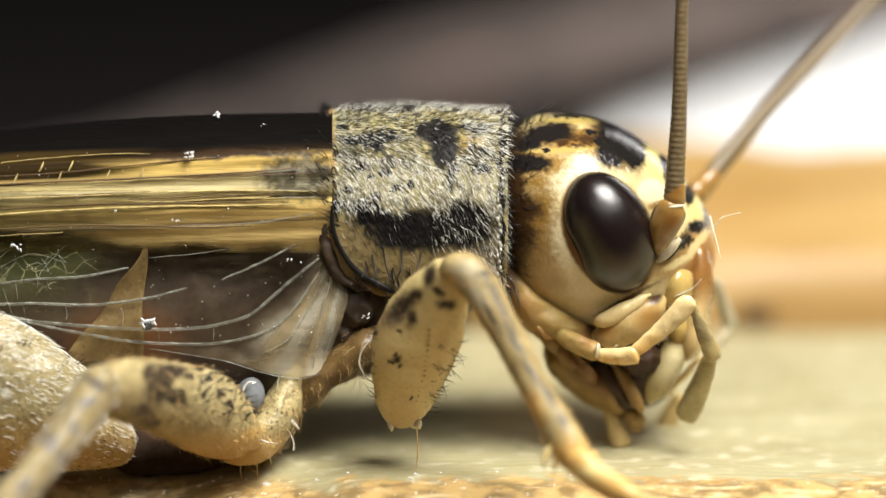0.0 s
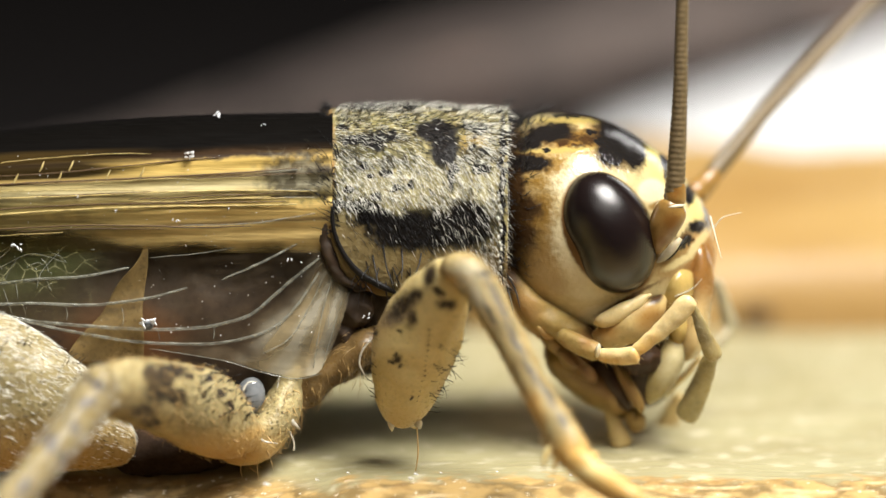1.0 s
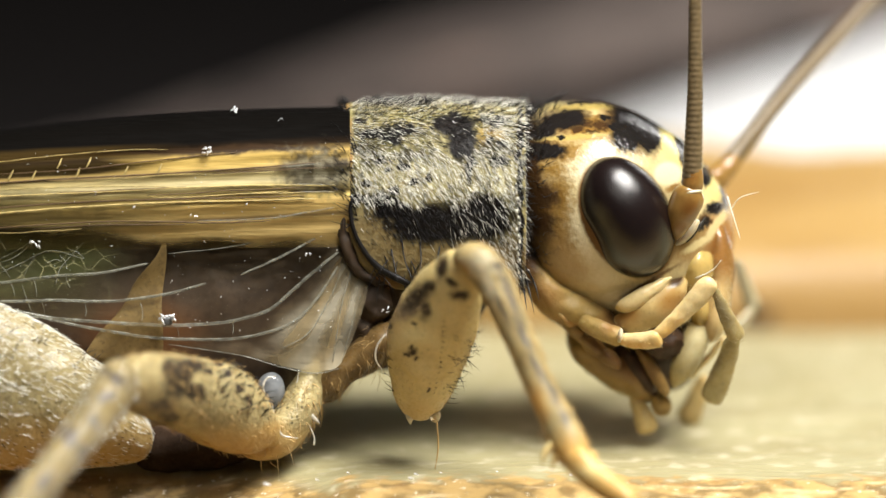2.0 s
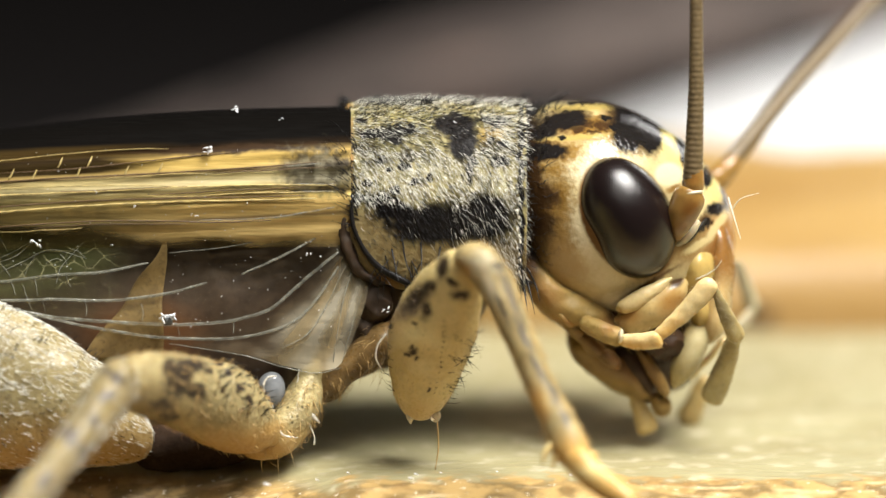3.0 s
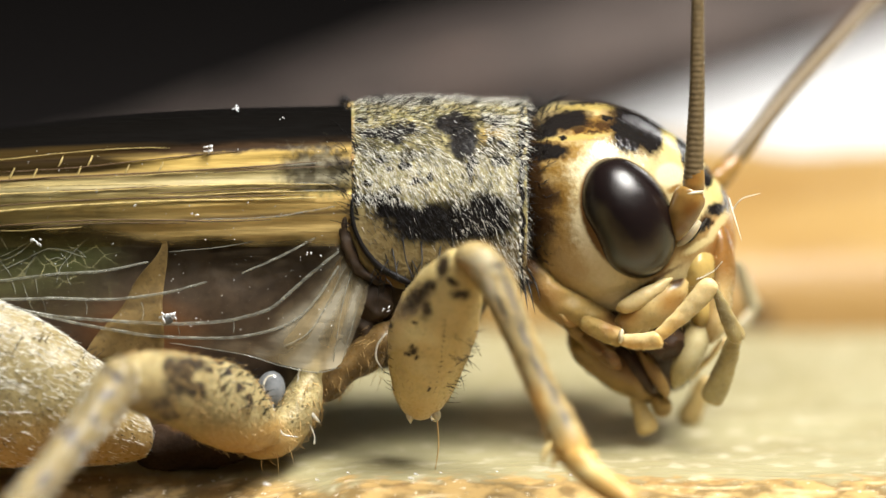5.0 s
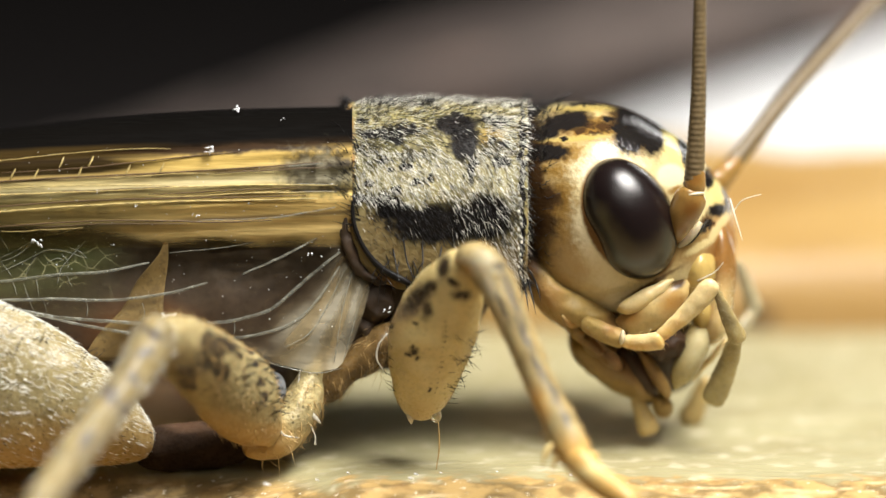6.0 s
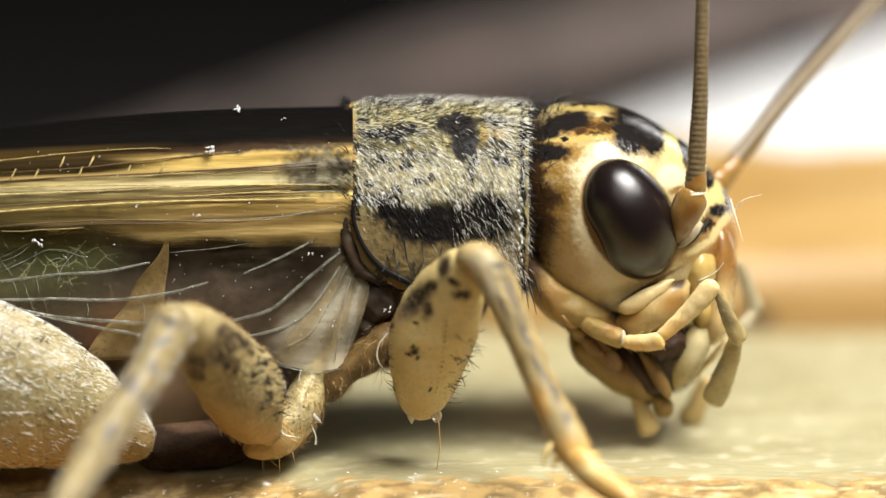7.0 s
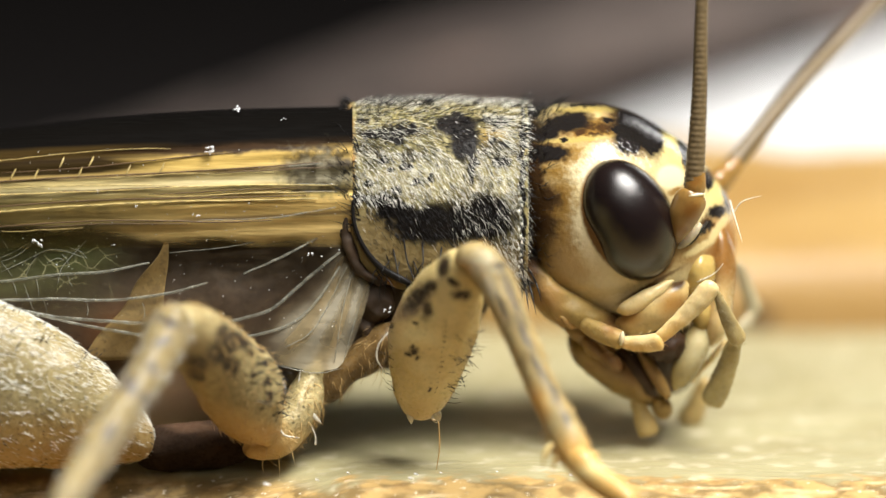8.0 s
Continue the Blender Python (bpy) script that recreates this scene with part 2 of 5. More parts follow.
mat_head = chitin("banded_head_cuticle", CREAM, INK, [
    (1128, 210, 50, 46, 25), (1112, 246, 30, 26, 20), (1150, 244, 24, 30, -10), (1100, 182, 100, 10, 12), (1213, 270, 12, 38, -20), (1000, 213, 46, 19, -10), (966, 230, 30, 16, -20), (1040, 181, 40, 4, -2), (1074, 208, 13, 4, 10), (1090, 226, 10, 9),
    (966, 268, 42, 16), (996, 244, 8, 4), (1252, 312, 9, 22), (1266, 371, 19, 11, -15), (1248, 397, 16, 9, -40), (1284, 352, 5, 26, -12)],
    mottle=0.28, rough=0.12, sss=0.08, spec=0.5, wobble=9, grain=9, edge=0.3, fine=12, relief=0.03, extra=[
    ((0.72, 0.63, 0.41), [(1040, 440, 44, 90, -24), (1030, 300, 30, 24, -40), (1090, 530, 60, 16, -10)], 0.9, 14.0),
    ((0.20, 0.105, 0.025), [(1124, 216, 60, 52, 25), (1002, 216, 48, 22, -10), (968, 268, 44, 21), (1213, 270, 16, 42, -20), (950, 390, 52, 90), (1040, 226, 60, 24, 6)], 0.45, 14.0),
    ((0.24, 0.135, 0.03), [(1058, 222, 40, 16, 12), (1006, 268, 30, 18), (990, 440, 26, 70), (996, 350, 20, 50), (980, 300, 30, 12)], 0.8, 20.0),
    ((0.052, 0.026, 0.010), [(1070, 222, 20, 12), (1040, 220, 14, 7), (1052, 236, 14, 4), (1028, 230, 10, 5), (944, 420, 24, 60), (958, 402, 30, 34), (960, 350, 32, 24), (940, 330, 20, 180), (952, 440, 20, 22), (985, 446, 8, 5), (975, 470, 6, 6), (1246, 398, 20, 17)], 0.45, 16.0),
    ((0.16, 0.08, 0.025), [(1112, 386, 78, 115, -28)], 0.05, 2.0),
    ((0.40, 0.30, 0.09), [(1040, 190, 70, 6, -2), (1020, 243, 60, 5, -4)], 0.5, 6.0), ((0.62, 0.52, 0.20), [(1188, 252, 18, 48, -12), (1266, 338, 15, 24)], 0.35, 6.0), ((0.78, 0.66, 0.42), [(1184, 309, 24, 21)], 0.25, 2.0), ((0.30, 0.17, 0.05), [(1196, 334, 16, 6, -20)], 0.5, 3.0),
    ((0.27, 0.11, 0.025), [(1280, 446, 34, 76), (1258, 440, 20, 18)], 0.5, 8.0), ((0.32, 0.20, 0.07), [(1218, 446, 34, 24), (1240, 420, 20, 20)], 0.8, 6.0), ((0.62, 0.50, 0.24), [(1270, 400, 8, 40, 34), (1236, 434, 30, 7, -30)], 0.4, 4.0),
    ((0.42, 0.28, 0.12), [(985, 520, 80, 26, 35), (1010, 470, 50, 30, 40)], 0.9, 12.0), ((0.10, 0.05, 0.016), [(975, 503, 40, 5, 42), (1030, 541, 40, 5, 24), (1078, 553, 26, 5, 10), (1150, 500, 56, 4, -30)], 0.6, 4.0)])
mat_mouth_dark = chitin("brown_mouth_cuticle", (0.050, 0.024, 0.010), INK, mottle=0.5, rough=0.5)
mat_cheek = chitin("tan_cheek_cuticle", (0.433, 0.299, 0.100), UMBER, mottle=0.4, rough=0.45, sss=0.2, wobble=8, relief=0.03, extra=[((0.36, 0.21, 0.075), [(960, 520, 40, 24, 45), (1000, 575, 40, 14, 30), (1080, 575, 14, 20)], 0.9, 14.0), ((0.11, 0.055, 0.02), [(940, 460, 16, 40), (1090, 562, 16, 12, 40)], 0.7, 6.0)])
mat_lobe = chitin("translucent_mouth_cuticle", (0.319, 0.201, 0.064), UMBER, mottle=0.5, rough=0.4, sss=0.2, relief=0.03, extra=[((0.15, 0.075, 0.026), [(1110, 645, 60, 26, 30), (1060, 615, 40, 14, 40)], 0.8, 12.0)])
mat_amber = chitin("amber_palp_cuticle", (0.49, 0.355, 0.145), UMBER, mottle=0.3, rough=0.34, sss=0.2, extra=[((0.33, 0.18, 0.05), [(1110, 560, 20, 16), (1190, 535, 24, 20, -40)], 0.8, 10.0), ((0.05, 0.025, 0.01), [(1198, 498, 16, 10, -35)], 0.5, 5.0)])
mat_clypeus = chitin("pale_clypeus_cuticle", (0.433, 0.304, 0.096), UMBER, mottle=0.25, rough=0.22, sss=0.2, coat=0.15)
mat_face = chitin("amber_face_cuticle", (0.25, 0.12, 0.032), UMBER, mottle=0.4, rough=0.25, sss=0.2, coat=0.4, extra=[((0.60, 0.44, 0.20), [(1274, 560, 30, 60)], 0.7, 10.0)])
mat_palp_far = chitin("grey_palp_cuticle", (0.36, 0.31, 0.19), UMBER, mottle=0.3, rough=0.3, sss=0.2)
mat_fore_shin = chitin("grey_shin_cuticle", (0.391, 0.299, 0.132), (0.10, 0.085, 0.06), [(904, 520, 8, 50, -22), (926, 590, 8, 36, -24), (952, 650, 7, 30, -26), (976, 690, 6, 34, -28), (884, 470, 12, 8), (890, 545, 5, 30, -22), (1000, 740, 7, 16, -20)], dots=0.6, mottle=0.6, rough=0.45, edge=0.9, relief=0.03, wobble=7,
    extra=[((0.50, 0.44, 0.29), [(850, 470, 30, 20), (866, 506, 12, 36, -24)], 0.8, 8.0), ((0.52, 0.31, 0.09), [(1020, 800, 50, 26), (952, 712, 12, 30, -24), (815, 480, 16, 14)], 0.8, 8.0)])
mat_coxa = chitin("brown_coxa_cuticle", (0.196, 0.122, 0.046), UMBER, mottle=0.7, rough=0.3)
# Hip cuticle, near black: the colour also stands in for shade under the body.
mat_hip = chitin("shade_dark_hip_cuticle", (0.030, 0.018, 0.011), INK, mottle=0.6, rough=0.85, spec=0.06, relief=0.03, extra=[((0.07, 0.04, 0.024), [(330, 750, 50, 14, 10)], 0.8, 10.0)])
mat_fold = chitin("tan_fold_cuticle", (0.215, 0.145, 0.058), UMBER, mottle=0.7, rough=0.4)
mat_palp = chitin("pale_palp_cuticle", (0.66, 0.515, 0.255), UMBER, relief=0.02, mottle=0.25, rough=0.26, sss=0.2, coat=0.15, extra=[((0.60, 0.38, 0.12), [(1120, 612, 30, 8), (1180, 590, 30, 14, -45)], 0.9, 8.0)])
mat_palp_olive = chitin("olive_palp_cuticle", (0.40, 0.315, 0.135), UMBER, mottle=0.4, rough=0.28, sss=0.2, coat=0.1, extra=[((0.20, 0.16, 0.08), [(1275, 545, 12, 40, -30), (1262, 655, 10, 34, 30)], 0.8, 8.0), ((0.50, 0.43, 0.24), [(1234, 610, 16, 34, 20)], 0.8, 6.0)])
mat_leg = chitin("speckled_leg_cuticle", (0.65, 0.51, 0.225), (0.035, 0.024, 0.015), [
    (738, 526, 32, 15, -45), (758, 508, 18, 10, -30), (754, 548, 10, 16), (784, 472, 11, 24, 10), (816, 522, 18, 9), (732, 622, 9, 7), (722, 628, 5, 4), (738, 634, 6, 4), (728, 614, 4, 3), (692, 577, 4, 4), (685, 632, 4, 5), (760, 690, 3, 3), (735, 570, 5, 3), (800, 500, 14, 7, 30)],
    dots=0.25, sss=0.15, relief=0.02, mottle=0.25, rough=0.3, wobble=8, grain=6, edge=0.6, extra=[((0.58, 0.42, 0.18), [(750, 740, 90, 26), (700, 560, 20, 40)], 0.9, 10.0), ((0.50, 0.30, 0.09), [(1020, 805, 40, 22), (965, 700, 14, 34), (1080, 870, 60, 30)], 0.8, 8.0),
    ((0.20, 0.15, 0.10), [(730, 540, 34, 14, -40)], 0.9, 12.0)])
mat_mid_leg = chitin("spotted_leg_cuticle", (0.43, 0.35, 0.17), (0.035, 0.026, 0.018), [
    (318, 668, 24, 40, 20), (345, 690, 24, 16, 30), (338, 645, 30, 14), (300, 650, 14, 20), (286, 715, 24, 12), (385, 640, 10, 6), (405, 660, 9, 7), (425, 685, 8, 9), (370, 655, 8, 7), (395, 690, 7, 5), (440, 705, 6, 12), (412, 640, 9, 5), (300, 735, 20, 9)],
    dots=0.9, sss=0.1, relief=0.06, mottle=0.7, rough=0.36, wobble=10, grain=6, edge=0.4, extra=[((0.50, 0.33, 0.12), [(440, 790, 120, 30), (215, 690, 20, 14)], 0.8, 10.0), ((0.43, 0.27, 0.09), [(478, 762, 22, 12, -30), (440, 800, 60, 10), (212, 682, 16, 14)], 0.8, 10.0)])
mat_hind_leg = chitin("silvery_leg_cuticle", (0.301, 0.244, 0.120), (0.10, 0.07, 0.04), dots=0.7, mottle=0.4, rough=0.3, fine=9, relief=0.05, extra=[((0.46, 0.30, 0.11), [(60, 810, 260, 60)], 0.8, 14.0)])
mat_tibia = chitin("pale_tibia_cuticle", (0.309, 0.240, 0.112), (0.12, 0.10, 0.08), [(125, 770, 16, 16), (165, 640, 14, 10), (150, 800, 10, 16), (190, 700, 10, 16, 30), (80, 850, 12, 20, 40), (205, 665, 20, 9, 30), (170, 745, 8, 14)], wobble=16, edge=0.6, dots=0.75, mottle=0.65, rough=0.42)
mat_body = chitin("brown_body_cuticle", (0.062, 0.040, 0.025), INK, mottle=0.5, rough=0.6, fine=6, extra=[
    ((0.17, 0.075, 0.028), [(250, 590, 90, 50)], 0.7, 12.0), ((0.40, 0.28, 0.18), [(310, 715, 100, 60)], 0.7, 12.0),
    ((0.22, 0.15, 0.07), [(600, 670, 70, 40)], 0.7, 12.0)])


def make_eye_material():
    n = Nodes("faceted_eye")
    x, y = n.xy()
    k = 2 * math.pi / 4.6
    h = None
    for a in (0, 60, 120):
        c, s = math.cos(radians(a)) * k, math.sin(radians(a)) * k
        w = n.math("COSINE", n.math("ADD", n.math("MULTIPLY", x, c), n.math("MULTIPLY", y, s)))
        h = w if h is None else n.math("ADD", h, w)
    n.finish((0.008, 0.0045, 0.0042), 0.25, n.bump(h, 0.3, 0.0024), spec=1.0)
    n.bsdf.inputs["IOR"].default_value = 1.39
    return n.mat


mat_eye = make_eye_material()


def make_wing_material():
    """Forewing: black on the back, a translucent straw-yellow flank."""
    n = Nodes("streaked_forewing")
    x, y = n.xy()
    ys = n.math("ADD", y, n.math("MULTIPLY", x, 0.055))
    streak = n.noise(1.0, 4, (0.5, 6, 1), chart=True)
    fine = n.noise(3.0, 3, (0.6, 8, 1), chart=True)
    ys = n.math("ADD", y, n.math("MULTIPLY", n.math("SUBTRACT", x, 300), 0.05))
    ys = n.math("ADD", ys, n.math("MULTIPLY", n.math("SUBTRACT", streak, 0.5), 7))
    ramp = n.add("ShaderNodeValToRGB")
    stops = ((0.0, (0.0025, 0.002, 0.0018)), (252, (0.003, 0.0025, 0.002)), (266, (0.02, 0.012, 0.006)), (279, (0.64, 0.43, 0.11)), (298, (0.74, 0.52, 0.15)), (305, (0.22, 0.14, 0.05)), (312, (0.74, 0.60, 0.26)), (326, (0.70, 0.60, 0.32)),
             (342, (0.78, 0.62, 0.25)), (349, (0.10, 0.06, 0.02)), (357, (0.95, 0.72, 0.24)), (366, (0.92, 0.64, 0.22)), (384, (0.66, 0.45, 0.15)), (390, (0.16, 0.10, 0.04)), (396, (0.80, 0.56, 0.20)), (420, (0.70, 0.50, 0.19)))
    ramp.color_ramp.elements.remove(ramp.color_ramp.elements[1])
    for k, (at, tint) in enumerate(stops):
        e = ramp.color_ramp.elements[0] if k == 0 else ramp.color_ramp.elements.new(at / 500)
        e.position, e.color = at / 500, (*tint, 1)
    n.put(ramp.inputs[0], n.math("MULTIPLY", ys, 1 / 500))
    dark = n.band(ys, 262, 282, 1.0, 0.0)
    col = n.mix(n.band(fine, 0.42, 0.7, 0.0, 0.28), ramp.outputs[0], n.mix(1.0, ramp.outputs[0], (0.45, 0.40, 0.35), "MULTIPLY"))
    rear = n.band(n.math("ADD", x, n.math("MULTIPLY", n.math("SUBTRACT", streak, 0.5), 160)), 170, 330, 1.0, 0.0)
    cloud = n.noise(0.7, 4, (0.5, 4.0, 1), chart=True)
    olive = n.math("MULTIPLY", rear, n.math("MULTIPLY", n.band(ys, 246, 256), n.band(ys, 268, 282, 1.0, 0.0)))
    col = n.mix(n.math("MULTIPLY", olive, n.band(cloud, 0.35, 0.65, 0.6, 1.0)), col, (0.040, 0.025, 0.008))
    brown = n.math("MULTIPLY", rear, n.math("MULTIPLY", n.band(ys, 267, 274), n.band(ys, 296, 304, 1.0, 0.0)))
    col = n.mix(n.math("MULTIPLY", brown, 0.96), col, (0.017, 0.010, 0.005))
    col = n.mix(n.blobs([(430, 262, 180, 7, -2)], 0.6, 10), col, (0.035, 0.02, 0.010))
    col = n.mix(n.math("MULTIPLY", n.blobs([(40, 396, 230, 30, -3), (-100, 380, 220, 40, -3)], 0.6, 22), 0.75), col, (0.16, 0.135, 0.05))
    col = n.mix(n.math("MULTIPLY", n.band(n.noise(0.8, 4, (0.6, 2.0, 1), chart=True), 0.5, 0.68), 0.3), col, n.mix(1.0, col, (0.42, 0.36, 0.25), "MULTIPLY"))
    col = n.mix(n.math("MULTIPLY", n.blob(565, 300, 72, 40, edge=0.4, wobble=30, grain=7.0), 0.9), col, n.mix(n.band(n.noise(5.0, 4), 0.42, 0.66), (0.03, 0.024, 0.016), (0.20, 0.18, 0.12)))
    n.finish(col, n.math("ADD", n.band(fine, 0.3, 0.7, 0.42, 0.6), n.math("MULTIPLY", dark, 0.2)), n.bump(n.math("ADD", streak, fine), 0.6, 0.02))
    dull = n.math("SUBTRACT", 1.0, n.math("MULTIPLY", n.math("MAXIMUM", brown, olive), 0.9))
    n.put(n.bsdf.inputs["Specular IOR Level"], n.math("MULTIPLY", n.band(dark, 0.0, 1.0, 0.28, 0.03), dull))
    thin = n.add("ShaderNodeBsdfTranslucent")
    n.put(thin.inputs["Color"], col)
    mixed = n.add("ShaderNodeMixShader")
    n.put(mixed.inputs[0], n.band(dark, 0.0, 1.0, 0.3, 0.02))
    n.put(mixed.inputs[1], n.bsdf.outputs[0])
    n.put(mixed.inputs[2], thin.outputs[0])
    clear = n.add("ShaderNodeBsdfTransparent")
    n.put(clear.inputs["Color"], (0.95, 0.90, 0.75))
    faded = n.add("ShaderNodeMixShader")
    hem = n.math("SUBTRACT", y, n.math("MULTIPLY", n.math("SUBTRACT", n.math("MINIMUM", x, 420), 150), 0.07))
    n.put(faded.inputs[0], n.band(n.math("ADD", hem, n.math("MULTIPLY", n.math("SUBTRACT", n.noise(0.9, 3, chart=True), 0.5), 50)), 394, 420, 0.0, 0.95))
    n.put(faded.inputs[1], mixed.outputs[0])
    n.put(faded.inputs[2], clear.outputs[0])
    n.put(n.out.inputs["Surface"], faded.outputs[0])
    return n.mat


def make_membrane_material():
    """A clear, smoky wing skin, milky where it is folded."""
    n = Nodes("clear_wing_skin")
    milk = n.blobs([(560, 640, 90, 34), (595, 550, 50, 110, 24), (560, 600, 70, 66)], 0.5, 14, 3)
    green = n.blobs([(60, 470, 150, 80)], 0.5, 16, 2)
    fine = n.noise(2.5, 4, (1, 3, 1), chart=True)
    x, y = n.xy(10.0, 2.6)
    ray = n.math("ARCTAN2", n.math("SUBTRACT", y, 425), n.math("SUBTRACT", 655, x))
    pleat = n.band(n.math("SINE", n.math("ADD", n.math("MULTIPLY", ray, 24), n.math("MULTIPLY", n.noise(1.2, 2), 3.0))), -1.0, 1.2)
    cell = n.add("ShaderNodeTexVoronoi")
    cell.feature = "DISTANCE_TO_EDGE"
    warped = n.add("ShaderNodeCombineXYZ")
    n.put(warped.inputs[0], n.math("MULTIPLY", x, 1 / 36))
    n.put(warped.inputs[1], n.math("MULTIPLY", y, 1 / 26))
    n.put(cell.inputs["Vector"], warped.outputs[0])
    cell.inputs["Scale"].default_value = 1.0
    net = n.math("MULTIPLY", n.band(cell.outputs["Distance"], 0.01, 0.045, 1.0, 0.0), n.math("MULTIPLY", green, n.band(n.noise(1.5, 2), 0.4, 0.6)))
    col = n.mix(green, (0.19, 0.14, 0.085), (0.13, 0.15, 0.05))
    col = n.mix(milk, col, n.mix(pleat, (0.42, 0.34, 0.20), (0.50, 0.45, 0.33)))
    col = n.mix(net, col, (0.42, 0.40, 0.20))
    n.finish(col, 0.34, n.bump(fine, 0.6, 0.03), spec=0.15)
    clear = n.add("ShaderNodeBsdfTransparent")
    n.put(clear.inputs["Color"], (0.93, 0.92, 0.88))
    mixed = n.add("ShaderNodeMixShader")
    cover = n.math("ADD", n.band(fine, 0.3, 0.8, 0.02, 0.09), n.math("ADD", n.math("MULTIPLY", n.math("MULTIPLY", milk, n.band(pleat, 0.0, 1.0, 0.31, 0.39)), 1.0), n.math("MAXIMUM", n.math("MULTIPLY", green, 0.15), n.math("MULTIPLY", net, 0.3))))
    cover = n.math("ADD", cover, n.math("MULTIPLY", n.blobs([(545, 636, 80, 26, 4), (440, 620, 70, 12, 10)], 0.7, 10, 3), 0.22))
    n.put(mixed.inputs[0], cover)
    n.put(mixed.inputs[1], clear.outputs[0])
    n.put(mixed.inputs[2], n.bsdf.outputs[0])
    n.put(n.out.inputs["Surface"], mixed.outputs[0])
    return n.mat


def plain(name, colour, rough=0.4, sss=0.0, grain=8.0, depth=0.35, relief=0.01):
    n = Nodes(name)
    f = n.noise(grain, 3)
    col = n.mix(n.band(f, 0.35, 0.7, 0.0, depth), colour, tuple(q * 0.45 for q in colour))
    return n.finish(col, rough, n.bump(f, 0.4, relief), sss)


mat_wing, mat_membrane = make_wing_material(), make_membrane_material()
mat_vein_gold = plain("gold_vein", (0.55, 0.42, 0.16), 0.3, grain=6, depth=0.8)
mat_vein_brown = plain("brown_vein", (0.11, 0.065, 0.028), 0.35)
mat_vein_clear = plain("silvery_vein", (0.34, 0.34, 0.28), 0.2, grain=14, depth=0.7)


def see_through(mat, low, high, grain):
    """Turns a material partly clear, in patches."""
    tree = mat.node_tree
    out, bsdf = tree.nodes["Material Output"], tree.nodes["Principled BSDF"]
    coord, tex, span = tree.nodes.new("ShaderNodeTexCoord"), tree.nodes.new("ShaderNodeTexNoise"), tree.nodes.new("ShaderNodeMapRange")
    tex.inputs["Scale"].default_value = grain * 1000
    span.inputs[1].default_value, span.inputs[2].default_value, span.inputs[3].default_value, span.inputs[4].default_value = 0.35, 0.65, low, high
    clear, mixed = tree.nodes.new("ShaderNodeBsdfTransparent"), tree.nodes.new("ShaderNodeMixShader")
    tree.links.new(coord.outputs["Object"], tex.inputs["Vector"])
    tree.links.new(tex.outputs["Fac"], span.inputs[0])
    tree.links.new(span.outputs[0], mixed.inputs[0])
    tree.links.new(clear.outputs[0], mixed.inputs[1])
    tree.links.new(bsdf.outputs[0], mixed.inputs[2])
    tree.links.new(mixed.outputs[0], out.inputs["Surface"])


see_through(mat_vein_clear, 0.12, 0.6, 7.0)
mat_hair_pale = plain("silver_hair", (0.90, 0.88, 0.78), 0.15)
mat_hair_clear = plain("whitish_joint_skin", (0.60, 0.52, 0.36), 0.3, sss=0.4)
mat_hair_dark = plain("black_hair", (0.009, 0.008, 0.008), 0.4)
mat_hair_dark.node_tree.nodes["Principled BSDF"].inputs["Specular IOR Level"].default_value = 0.25
mat_spur = plain("clear_spur", (0.66, 0.62, 0.52), 0.2)
see_through(mat_spur, 0.45, 0.9, 9.0)
mat_hair_gold = plain("golden_hair", (0.50, 0.33, 0.13), 0.3)
mat_antenna = plain("ringed_antenna", (0.155, 0.11, 0.055), 0.38, grain=12, depth=0.6)
mat_scape = chitin("amber_antenna_base", (0.27, 0.15, 0.04), UMBER, mottle=0.3, rough=0.2, sss=0.2, coat=0.6, extra=[((0.19, 0.085, 0.018), [(1222, 372, 15, 18), (1226, 316, 12, 12), (1206, 402, 10, 8)], 0.8, 5.0)])
# White of real dust, and of flecks and grains that stand for glints.
mat_dust_glint = plain("white_dust_and_glint", (0.85, 0.86, 0.88), 0.3)


def make_water_material():
    n = Nodes("clear_droplet")
    n.finish((1.0, 1.0, 1.0), 0.03)
    n.bsdf.inputs["Transmission Weight"].default_value = 1.0
    n.bsdf.inputs["IOR"].default_value = 1.33
    return n.mat


mat_water = make_water_material()


